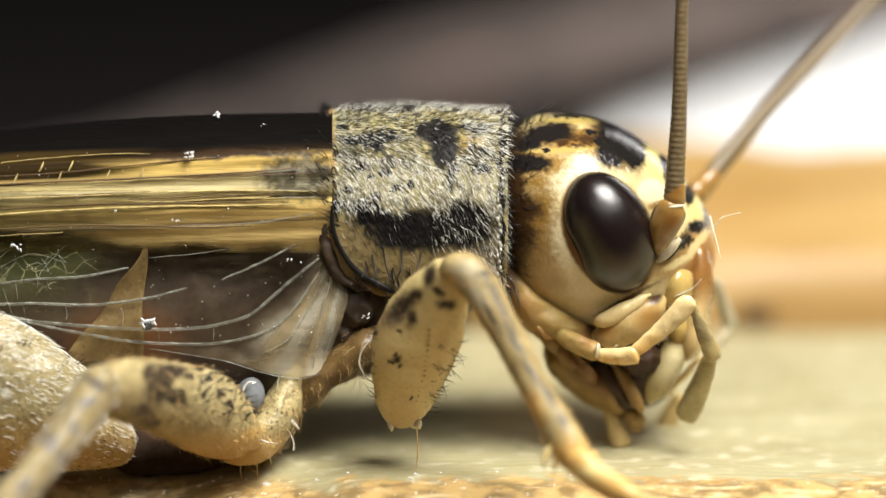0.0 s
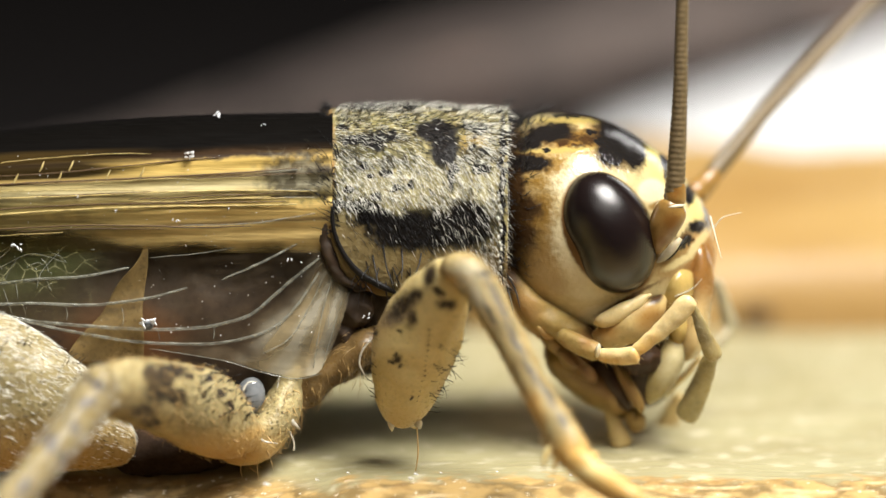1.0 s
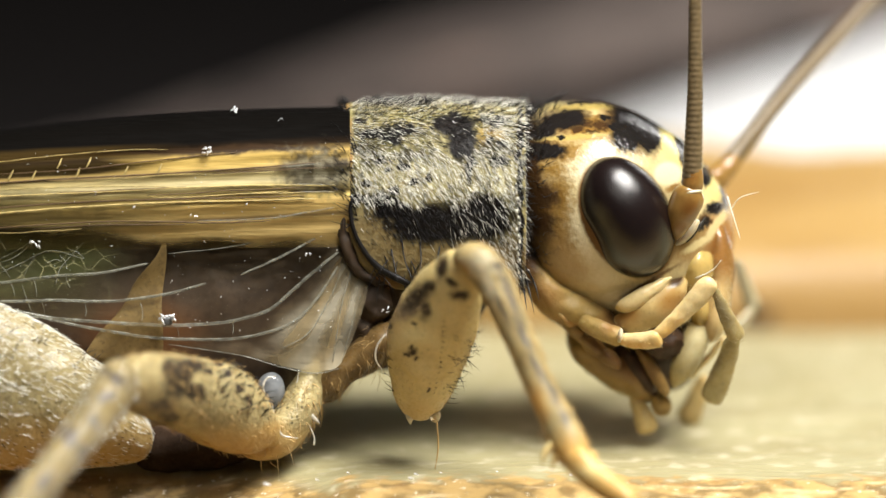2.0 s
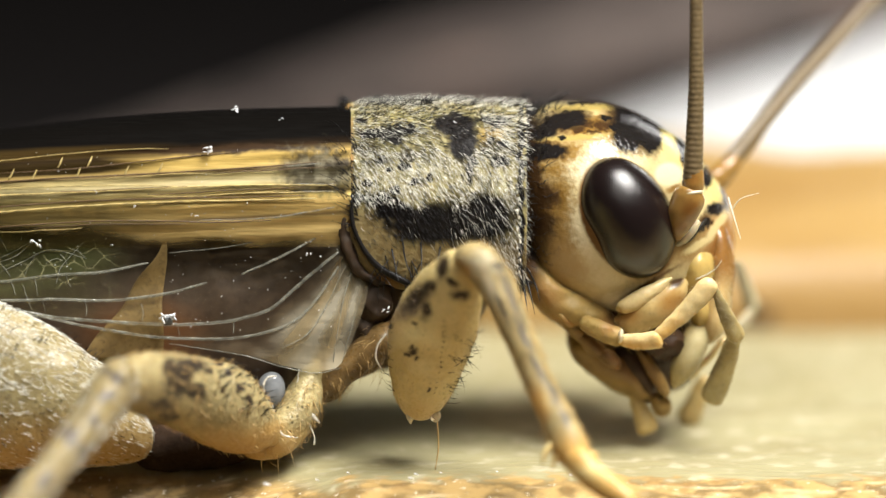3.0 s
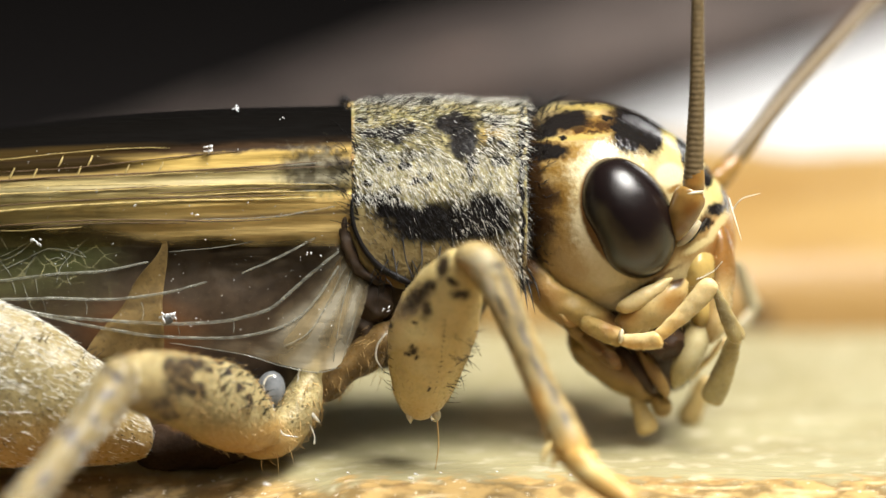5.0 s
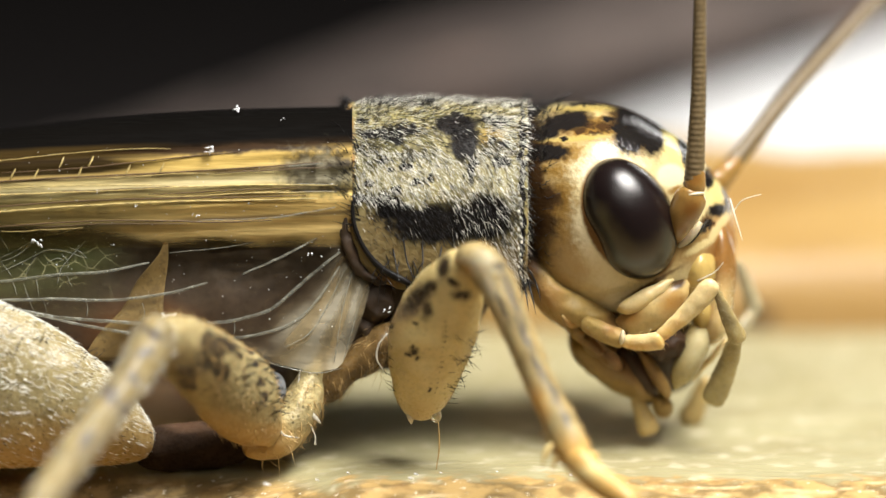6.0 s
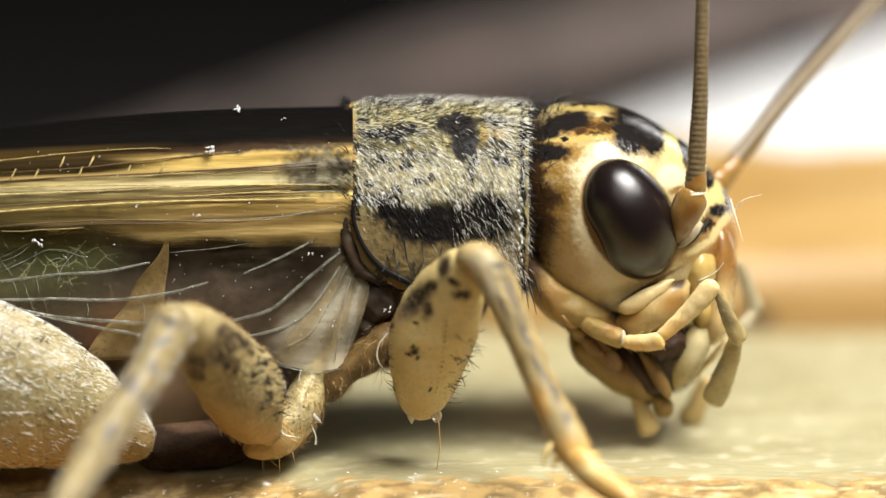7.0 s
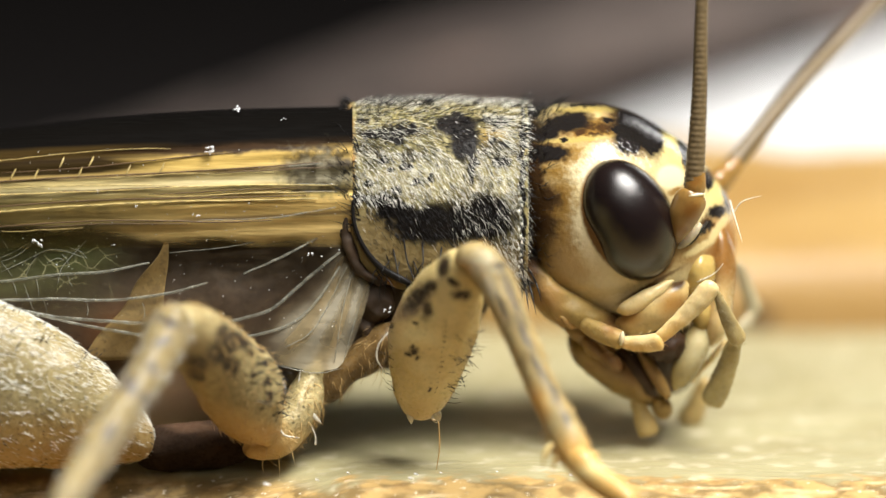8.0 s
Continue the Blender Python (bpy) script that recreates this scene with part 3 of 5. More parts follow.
def wood(name, pale, dark, rough=0.55, scale=1.0, edge=None):
    """Planed wood with grain along x, at millimetre size. edge: colour of the worn front edge."""
    n = Nodes(name)
    grain = n.noise(0.8 * scale, 5, (0.45, 1.1, 1.1))
    fibre = n.noise(5.0 * scale, 4, (0.30, 1.2, 1.2))
    pore = n.noise(3.0 * scale, 4, (0.7, 1.0, 1.0))
    col = n.mix(n.band(grain, 0.35, 0.68), pale, dark)
    col = n.mix(n.band(fibre, 0.52, 0.8, 0.0, 0.22), col, tuple(q * 0.5 for q in dark))
    if edge:
        stain = n.noise(0.9, 5, (0.8, 1.0, 1.0), rough=0.65)
        col = n.mix(n.band(stain, 0.4, 0.66, 0.0, 0.55), col, (0.34, 0.31, 0.18))
        col = n.mix(n.band(n.noise(2.4, 4), 0.52, 0.7, 0.0, 0.5), col, (0.60, 0.55, 0.40))
        s = n.add("ShaderNodeSeparateXYZ")
        n.put(s.inputs[0], n.coord.outputs["Object"])
        yy = n.math("ADD", s.outputs[1], n.math("MULTIPLY", n.math("SUBTRACT", pore, 0.5), 0.0022))
        front = n.math("MAXIMUM", n.band(yy, -0.0013, -0.0008, 1.0, 0.0), n.band(s.outputs[2], -0.0006, -0.00038, 1.0, 0.0))
        worn = n.mix(n.band(pore, 0.42, 0.6), edge, tuple(q * 0.45 for q in edge))
        worn = n.mix(n.band(fibre, 0.55, 0.7, 0.0, 0.8), worn, (0.62, 0.47, 0.26))
        worn = n.mix(n.band(n.noise(1.1, 4, rough=0.7), 0.5, 0.66, 0.0, 0.55), worn, (0.22, 0.12, 0.04))
        worn = n.mix(n.band(n.noise(9.0, 2), 0.66, 0.74, 0.0, 0.9), worn, (0.80, 0.74, 0.62))
        col = n.mix(front, col, worn)
    return n.finish(col, n.band(fibre, 0.3, 0.7, rough * 0.75, rough * 1.2), n.bump(n.math("ADD", fibre, pore), 0.6, 0.05))


mat_board = wood("pale_wood", (0.365, 0.33, 0.185), (0.30, 0.26, 0.135), 0.42, edge=(0.44, 0.295, 0.115))
mat_orange = wood("orange_wood", (0.375, 0.24, 0.082), (0.30, 0.172, 0.05), 0.5, scale=0.35)
mat_bark = plain("grey_brown_bark", (0.142, 0.111, 0.098), 0.9, grain=0.25, depth=0.6, relief=0.6)
mat_paper = plain("white_paper", (0.84, 0.84, 0.84), 0.7, grain=0.5, depth=0.05)
mat_bead = plain("milky_bead", (0.19, 0.20, 0.21), 0.12)
mat_cloth = plain("black_cloth", (0.017, 0.0152, 0.0148), 0.9, grain=2.0, depth=0.4, relief=0.2)

mat_cloth.node_tree.nodes["Principled BSDF"].inputs["Specular IOR Level"].default_value = 0.0

# ---- the place ----


def world_mesh(name, verts, faces, material, label, category, kind="", smooth=True):
    mesh = bpy.data.meshes.new(name)
    mesh.from_pydata([tuple(q * MM for q in p) for p in verts], [], faces)
    bm = bmesh.new()
    bm.from_mesh(mesh)
    bmesh.ops.recalc_face_normals(bm, faces=bm.faces)
    bm.to_mesh(mesh)
    bm.free()
    mesh.polygons.foreach_set("use_smooth", [smooth] * len(mesh.polygons))
    mesh.materials.append(material)
    return tagged(new(name, mesh), label, category, kind=kind)


def plank(name, profile, x0, x1, nx, material, label, wander, steps=6, shade_dip=0.0):
    """A worn board: a cross-section (y, z) swept along x, with uneven faces."""
    prof = catmull(profile + [profile[0]], steps)[:-1]
    xs = np.linspace(x0, x1, nx)
    v, m = [], len(prof)
    for x in xs:
        for y, z in prof:
            w = noise.noise(Vector((x * 0.25, y * 0.6, z * 0.6))) * wander + noise.noise(Vector((x * 1.6, y * 1.8, z * 1.8 + 7))) * wander * 0.4
            # Front left corner sunk to darken it: a made-up shape in place of shade.
            dip = shade_dip * max(0.0, min(1.0, (-1.5 + 4 * w - x) / 4.5)) * max(0.0, min(1.0, (0.4 + 2 * w - y) / 1.4))
            v.append((x, y + w * 0.5, z + (w if z > -3 else 0) - dip))
    f = grid_faces(nx, m, True) + [list(range(m)), list(range((nx - 1) * m, nx * m))[::-1]]
    return world_mesh(name, v, f, material, label, "wood")


board = plank("wooden_board", [(-5.6, -6), (-5.5, -3.6), (-5.3, -2.4), (-4.8, -1.75), (-3.6, -1.15), (-2.2, -0.62), (-1.5, -0.36), (-1.0, -0.26), (0, -0.25), (2, -0.25), (6, -0.25), (11.6, -0.25), (12.9, -0.35), (13.5, -0.9), (13.7, -2.5), (13.7, -6)],
              -45, 60, 420, mat_board, "pale planed wooden board with a worn orange front edge", 0.07, shade_dip=1.6)
back_plank = plank("orange_plank", [(14.0, -6), (13.8, -1), (13.9, 0.4), (14.5, 1.1), (16, 1.7), (18, 2.2), (20, 2.35), (21.2, 2.0), (21.8, 0.6), (21.8, -6)],
      0.4, 90, 120, mat_orange, "orange-brown wooden plank lying behind the pale board", 0.25)


def slab(name, x0, x1, y0, y1, z0, z1, material, label, category):
    v = [(x, y, z) for z in (z0, z1) for x, y in ((x0, y0), (x1, y0), (x1, y1), (x0, y1))]
    return world_mesh(name, v, [(3, 2, 1, 0), (4, 5, 6, 7), (0, 1, 5, 4), (1, 2, 6, 5), (2, 3, 7, 6), (3, 0, 4, 7)], material, label, category, "structure", False)


slab("table_top", -600, 600, -400, 600, -30, -6.05, mat_cloth, "black cloth-covered table top under the boards", "table")
slab("backdrop", -600, 600, 420, 430, -6, 700, mat_cloth, "plain black cloth backdrop", "backdrop")


def paper_sheet():
    """A sheet lying behind the plank, its back edge askew."""
    nx, ny, v = 34, 14, []
    for k in np.linspace(0, 1, ny):
        for s in np.linspace(0, 1, nx):
            near, far = Vector((-2 + 44 * s, 23 + 4 * s, -5.9 + 3 * s)), Vector((3.8 + 42 * s, 45 + 31 * s, -1.4 + 10.5 * s))
            q = near.lerp(far, k)
            v.append((q.x, q.y, q.z + 0.15 * math.sin(q.x * 0.3 + k)))
    v += [(p[0], p[1] + 0.02, p[2] - 0.2) for p in v]
    a, h = grid_faces(ny, nx, False), ny * nx
    f = a + [[i + h for i in q[::-1]] for q in a]
    rim = list(range(nx)) + [r * nx + nx - 1 for r in range(1, ny)] + list(range((ny - 1) * nx + nx - 2, (ny - 1) * nx - 1, -1)) + [r * nx for r in range(ny - 2, 0, -1)]
    f += [(rim[i], rim[(i + 1) % len(rim)], rim[(i + 1) % len(rim)] + h, rim[i] + h) for i in range(len(rim))]
    return world_mesh("paper_sheet", v, f, mat_paper, "sheet of white paper lying behind the wood", "paper")


paper_sheet()


def bark_branch():
    rows = [(-44, 50, -5.5, 0.5), (-25, 53, -5.1, 0.6), (-12.2, 56, -4.7, 0.65), (-6, 56, -3.2, 0.85), (0, 56, -1.5, 1.25), (6, 57, -0.5, 1.4), (12.2, 58, 0.6, 1.3), (24, 60, 2.4, 1.25), (44, 64, 5.2, 1.2)]
    c = catmull(rows, 10)
    m, v = 24, []
    for x, y, z, r in c:
        for j in range(m):
            a = 2 * math.pi * j / m
            q = r * (1 + 0.16 * noise.noise(Vector((x * 0.08, math.cos(a) * 1.5, math.sin(a) * 1.5))))
            v.append((x, y + q * math.cos(a), z + q * math.sin(a)))
    f = grid_faces(len(c), m, True) + [list(range(m)), list(range((len(c) - 1) * m, len(c) * m))[::-1]]
    return world_mesh("branch", v, f, mat_bark, "grey-brown bark-covered branch propped behind the paper", "branch")


branch = bark_branch()
mat_bark_red = plain("reddish_bark", (0.25, 0.165, 0.13), 0.8, grain=0.5, depth=0.5, relief=0.3)
mat_bark_dark = plain("dark_bark", (0.05, 0.038, 0.034), 0.85, grain=0.5, depth=0.5, relief=0.3)
bark_rng = random.Random(21)
for k in range(26):
    x = -13 + k * 1.15 + bark_rng.uniform(-0.4, 0.4)
    z = float(np.interp(x, (-12.2, -6, 0, 6, 12.2, 24), (-4.7, -3.2, -1.5, -0.5, 0.6, 2.4)))
    r = float(np.interp(x, (-12.2, -6, 0, 6, 12.2, 24), (0.65, 0.85, 1.25, 1.4, 1.3, 1.25)))
    a = bark_rng.uniform(-0.9, 1.1)
    y = 56 + max(0.0, x) / 6
    va, fa = egg(0, 0, 0, bark_rng.uniform(0.5, 1.4), 0.12, bark_rng.uniform(0.18, 0.4), 0, 8, 12)
    tilt = Matrix.Rotation(-a, 3, "X") @ Matrix.Rotation(-0.18, 3, "Y")
    spots = [tuple(Vector((x, y - r * math.cos(a), z + r * math.sin(a))) + tilt @ Vector((u, v, w))) for u, v, w in va.tolist()]
    flake = world_mesh("bark_flake", spots, fa, (mat_bark_red, mat_bark_dark, mat_bark)[k % 3], "", "")
    flake.parent = branch

# ---- the cricket ----
cricket = tagged(new("cricket"), "brown mottled cricket with folded wings standing on the pale board", "insect")
cricket.location = PIVOT[cricket] = Vector((0, 2.3 * MM, 0))


def pronotum_piece():
    xs = catmull([(606,), (612,), (630,), (700,), (780,), (838,), (870,), (915,), (928,), (932,)], 7)[:, 0]
    m, v = 64, []
    for x in xs:
        grow = np.interp(x, (606, 614, 626, 700, 830, 845, 880, 912, 922, 932), (0.975, 1.0, 0.985, 1.0, 0.99, 0.975, 0.985, 0.975, 0.985, 0.96))
        low = np.interp(x, (606, 615, 625, 640, 665, 700, 740, 800, 900, 932), (330, 365, 420, 455, 482, 496, 502, 504, 502, 490))
        yc, h, w = 400, 224 * grow + np.interp(x, (606, 780, 932), (-4, 2, -2)), 238 * grow
        phi = math.acos(max(-0.95, min(0.95, (yc - low) / h)))
        for k in np.linspace(-phi, phi, m):
            v.append((x, yc - h * math.copysign(abs(math.cos(k)) ** 0.85, math.cos(k)), MID + w * math.copysign(abs(math.sin(k)) ** 0.8, math.sin(k))))
    return rough(np.array(v), 3.0, 26, 3), grid_faces(len(xs), m, False)


outer = pronotum_piece()
pronotum = part("pronotum", outer, mat_pronotum, cricket, "straw-yellow shield mottled with black, covered in short hair")
solid = pronotum.modifiers.new("thickness", "SOLIDIFY")
solid.thickness, solid.offset = 0.06 * MM, -1


def dark_zone(x, y):
    return ((x - 765) / 85) ** 2 + ((y - 394) / 38) ** 2 < 1 or ((x - 695) / 48) ** 2 + ((y - 375) / 22) ** 2 < 1 or ((x - 860) / 52) ** 2 + ((y - 385) / 50) ** 2 < 1


part("pale_hairs", hairs(outer, 5200, (9, 22), 0.45, (0.5, 0.85, 0.05), 1, jitter=0.22, lift=0.35, keep=lambda x, y: 0.02 if ((x - 812) / 44) ** 2 + ((y - 230) / 46) ** 2 < 1 or x < 624 else (0.01 if x < 800 else 0.3) if dark_zone(x, y) else (1 if 262 < y < 362 or (x > 845 and y > 205) else (0.22 if y < 205 else 0.4 if y < 362 else 0.004))), mat_hair_pale, pronotum, "short silvery hair", kind="stuff")
part("dark_hairs", hairs(outer, 4200, (10, 26), 0.6, (0.6, 0.8, 0.05), 2, jitter=0.22, lift=0.35, keep=lambda x, y: 1 if dark_zone(x, y) else (0.02 if x < 624 else 0.8 if y < 285 and x < 770 else 0.5 if y < 285 else 0.3 if y < 360 else 0.1 if y < 440 else 0.006)), mat_hair_dark, pronotum, "short black hair", kind="stuff")
part("bristles", merge(
    hairs(outer, 200, (16, 38), 0.8, (0.9, 0.4, 0.2), 3, lambda x, y: x > 916),
    hairs(outer, 90, (30, 62), 1.3, (-0.8, -0.5, 0.3), 4, lambda x, y: x < 640 and 230 < y < 400),
    hairs(outer, 120, (10, 26), 1.0, (-0.6, -0.7, 0), 6, lambda x, y: x < 622 and y < 215),
    hairs(outer, 60, (40, 70), 1.3, (0.1, 1.0, 0.2), 5, lambda x, y: 660 < x < 930 and y > 455)), mat_hair_dark, pronotum, "long black bristles along the rims", kind="stuff")
part("long_bristle", merge(*[limb([(*a, -20, 1.8, 1.8), (*b, 6, 1.5, 1.5), (*c, 22, 0.4, 0.4)], 6, 6) for a, b, c in
     (((930, 488), (939, 518), (947, 556)), ((924, 494), (930, 522), (934, 550)), ((936, 478), (948, 503), (956, 534)), ((920, 500), (922, 524), (920, 544)))]
     + [limb([(*a, 6, 1.6, 1.6), (*b, 22, 1.3, 1.3), (*c, 40, 0.4, 0.4)], 6, 6) for a, b, c in
     (((712, 420), (719, 462), (734, 498)), ((745, 428), (747, 456), (745, 482)), ((780, 436), (776, 456), (768, 476)), ((694, 440), (700, 470), (706, 500)))]), mat_hair_dark, pronotum, "long curved black bristles")
part("collar", merge(*[limb([(p[0], p[1], p[2], 5, 5) for p in
     [(928, 400 - 215 * math.cos(k), MID + 232 * math.copysign(abs(math.sin(k)) ** 0.8, math.sin(k))) for k in np.linspace(-1.95, 1.95, 30)]], 2, 8, wander=2)]),
     mat_pronotum, pronotum, "raised front rim")
part("rim_bead", merge(*[egg(919 + 3 * math.sin(i * 2.1), 400 - 214 * math.cos(k) + 2, MID + 238 * math.copysign(abs(math.sin(k)) ** 0.8, math.sin(k)), 2.3, 3.4, 2.6, 0, 6, 8) for i, k in enumerate(np.linspace(0.25, 1.95, 34))]), mat_hair_pale, pronotum, "row of pale beads along the front rim", kind="stuff")
part("rear_seam", limb([(622, 345, 6, 3, 5), (624, 390, 10, 4, 6), (636, 425, 10, 4, 6), (655, 455, 8, 5, 6), (680, 478, 4, 6, 6), (716, 497, 0, 6, 6), (740, 508, -6, 2, 3)], 6, 10), mat_hair_dark, pronotum, "black curved seam")
part("rear_flange", limb([(606, 330, -10, 5, 8), (608, 380, -6, 9, 10), (614, 430, -4, 11, 11), (632, 470, -8, 11, 11), (658, 492, -14, 8, 10), (692, 502, -18, 4, 8)], 6, 14, wander=6, size=14), mat_body, pronotum, "brown hind flange")

# body under the wings and the shield
body = part("abdomen", limb([(-900, 520, MID, 10, 10), (-820, 525, MID, 90, 95), (-500, 530, MID, 200, 190), (-100, 565, MID, 240, 205), (200, 575, MID, 240, 205), (380, 568, MID, 232, 202), (470, 535, MID, 190, 190), (560, 505, MID, 140, 170), (620, 490, MID, 110, 150)], 14, 40, wander=6, size=60),
            mat_body, cricket, "dark brown ringed abdomen")
part("thorax", limb([(420, 500, MID, 110, 150), (560, 525, MID, 140, 185), (680, 515, MID, 135, 185), (760, 490, MID, 120, 170), (840, 450, MID, 90, 150), (940, 425, MID, 80, 130), (990, 420, MID, 50, 90)], 10, 32, wander=8, size=40),
     mat_body, cricket, "dark brown underside of the thorax")
part("neck_plate", merge(egg(664, 536, -40, 30, 36, 26, 20, wander=9), egg(648, 590, -60, 26, 50, 30, 10, wander=9)), mat_body, cricket, "brown plate behind the foreleg")

# ---- wings ----
EDGE_A = [(187, -230), (189, -150), (198, -80), (222, -36), (255, -10), (285, 2), (320, 10), (360, 10), (395, 4), (436, -8)]
EDGE_B = [(229, -230), (230, -150), (236, -80), (250, -36), (272, -8), (300, 6), (330, 15), (365, 16), (398, 10), (438, 0)]


def wing_point(x, s):
    """A point on the forewing: x along the body, s from the middle of the back down the flank."""
    k = (600 - x) / 600
    a = np.array([np.interp(s * 9, np.arange(10), [e[i] for e in EDGE_A]) for i in (0, 1)])
    b = np.array([np.interp(s * 9, np.arange(10), [e[i] for e in EDGE_B]) for i in (0, 1)])
    y, d = a + (b - a) * k
    y -= 8 * math.sin(math.pi * max(0.0, min(1.0, k))) * (1 - s) ** 1.5
    tip = max(0.0, (-x - 300) / 700)
    return (x, y + (330 - y) * tip ** 2 * 0.75, MID + (d - MID) * (1 - tip ** 2 * 0.8))


def forewing_piece():
    xs, ss = np.linspace(-950, 622, 120), np.linspace(0.0, 1, 46)
    v = np.array([wing_point(x, s) for x in xs for s in ss])
    for i in range(len(v)):
        v[i, 2] += 2.0 * math.sin(v[i, 1] * 0.22 + 0.01 * v[i, 0]) + 3 * noise.noise(Vector((v[i, 0] / 120, v[i, 1] / 25, 0)))
    return v, grid_faces(len(xs), len(ss), False)


def flank(x, y, lift=2):
    """Depth of the forewing's flank at a drawing point."""
    k = (600 - x) / 600
    ya = [EDGE_A[i][0] + (EDGE_B[i][0] - EDGE_A[i][0]) * k for i in range(10)]
    da = [EDGE_A[i][1] + (EDGE_B[i][1] - EDGE_A[i][1]) * k for i in range(10)]
    return float(np.interp(y, ya, da)) + lift


def vein(points, r, deep=flank, lift=3):
    return limb([(x, y, deep(x, y) + lift, r * q, r * q) for (x, y), q in zip(points, [0.7] + [1.0] * (len(points) - 2) + [0.6])], 8, 8, wander=0.8, size=10)


forewing = part("forewing", forewing_piece(), mat_wing, cricket, "folded forewing, black above with a translucent yellow flank")
far_wing = part("forewing", shift(mirrored(forewing_piece()), 0, 3, 0), mat_wing, cricket, "folded forewing, black above with a translucent yellow flank")
for points, r in (([(596, 327), (500, 326), (420, 327), (300, 331), (200, 336), (100, 340), (0, 344), (-120, 350)], 2.6), ([(560, 350), (450, 353), (300, 356), (200, 360), (100, 366), (0, 374), (-120, 384)], 3.2),
                  ([(590, 338), (480, 340), (420, 341)], 2.0), ([(350, 331), (250, 327), (100, 328), (0, 332), (-120, 338)], 1.8), ([(300, 262), (240, 262), (120, 270), (0, 283), (-120, 295)], 1.2)):
    part("gold_vein", vein(points, r * 0.55), mat_vein_gold, forewing)
for points, r in (([(560, 286), (480, 293), (400, 298), (300, 304), (200, 309), (100, 314), (0, 320), (-120, 330)], 2.6), ([(540, 345), (400, 348), (300, 350), (200, 352), (100, 357), (0, 364), (-120, 372)], 2.4),
                  ([(420, 268), (350, 274), (280, 281), (200, 290), (120, 298), (0, 305)], 2.2), ([(480, 389), (380, 392), (300, 390), (200, 389), (100, 393), (0, 400), (-120, 410)], 2.6), ([(330, 395), (240, 395), (160, 396), (60, 402)], 2.0)):
    part("brown_vein", vein(points, r * 0.5), mat_vein_brown, forewing)
vein_rng = random.Random(3)
for i in range(6):
    y0, x0 = vein_rng.uniform(276, 412), vein_rng.uniform(-40, 380)
    run = vein_rng.uniform(120, 300)
    gold = i % 2 == 0
    line = [(x0 + run * k / 4, y0 - 0.045 * (run * k / 4 + x0 - 300) + vein_rng.uniform(-1.5, 1.5)) for k in range(5)]
    part("fine_vein", vein(line, vein_rng.uniform(0.6, 1.1)), mat_vein_gold if gold else mat_vein_brown, forewing)
for points in ([(592, 366), (540, 375), (490, 383), (430, 387), (350, 388)], [(596, 326), (550, 324), (510, 325)], [(594, 338), (550, 338), (520, 339)], [(570, 288), (530, 291), (500, 293)]):
    part("silvery_vein", vein(points, 1.5), mat_vein_clear, forewing)
for x, y in ((140, 303), (225, 300), (22, 306), (62, 308), (285, 296), (108, 286), (160, 284)):
    part("cross_vein", vein([(x - 5, y + 9), (x, y), (x + 4, y - 9)], 1.5), mat_vein_gold, forewing)


def skin_depth(x, y):
    return -6 + 6 * math.sin(x * 0.018 + y * 0.05) + np.interp(y, (400, 470, 560, 660), (0, 6, 14, 22)) - np.interp(x, (560, 650), (0, 14))


def hindwing_piece():
    xs, ks = np.linspace(-500, 652, 120), np.linspace(0, 1, 30)
    v = []
    for x in xs:
        top = np.interp(x, (-500, 0, 560, 610, 652), (430, 404, 404, 425, 505))
        low = np.interp(x, (-500, -100, 0, 100, 200, 300, 400, 450, 500, 560, 600, 625, 640, 652), (520, 520, 538, 565, 590, 606, 622, 630, 646, 658, 650, 600, 560, 515))
        for k in ks:
            y = top + (low - top) * k
            fold = 3.5 * math.sin(math.atan2(y - 430, x - 640) * 42) * np.interp(x, (200, 480, 620), (0.2, 1, 0.6))
            v.append((x, y, skin_depth(x, y) + fold))
    return np.array(v), grid_faces(len(xs), len(ks), False)


def fold_piece():
    """A bent leaf of skin: upright on its front edge, slanting on the other."""
    ks, ss, v = np.linspace(0, 1, 24), np.linspace(0, 1, 14), []
    for k in ks:
        y = 418 + 215 * k
        front, rear = 295 - 9 * k + 3 * math.sin(k * 9), 288 - 150 * k ** 1.15 + 4 * math.sin(k * 14)
        for s in ss:
            v.append((front + (rear - front) * s, y + 6 * s, skin_depth(front + (rear - front) * s, y) - 6))
    return np.array(v), grid_faces(len(ks), len(ss), False)


fold = part("wing_fold", fold_piece(), mat_fold, cricket, "tan folded wing base seen through the clear skin")
fold.modifiers.new("thickness", "SOLIDIFY").thickness = 0.03 * MM
for points in ([(606, 452, -30, 2, 3), (578, 520, -24, 12, 4), (548, 575, -18, 18, 4), (505, 612, -14, 8, 3)], [(622, 476, -36, 2, 3), (610, 540, -30, 6, 4), (592, 600, -24, 7, 4), (575, 640, -20, 3, 3)]):
    part("wing_fold", limb(points, 8, 12, wander=3, size=20), mat_fold, cricket, "tan folded wing base seen through the clear skin")
hindwing = part("hindwing", hindwing_piece(), mat_membrane, cricket, "clear folded hindwing with silvery veins")
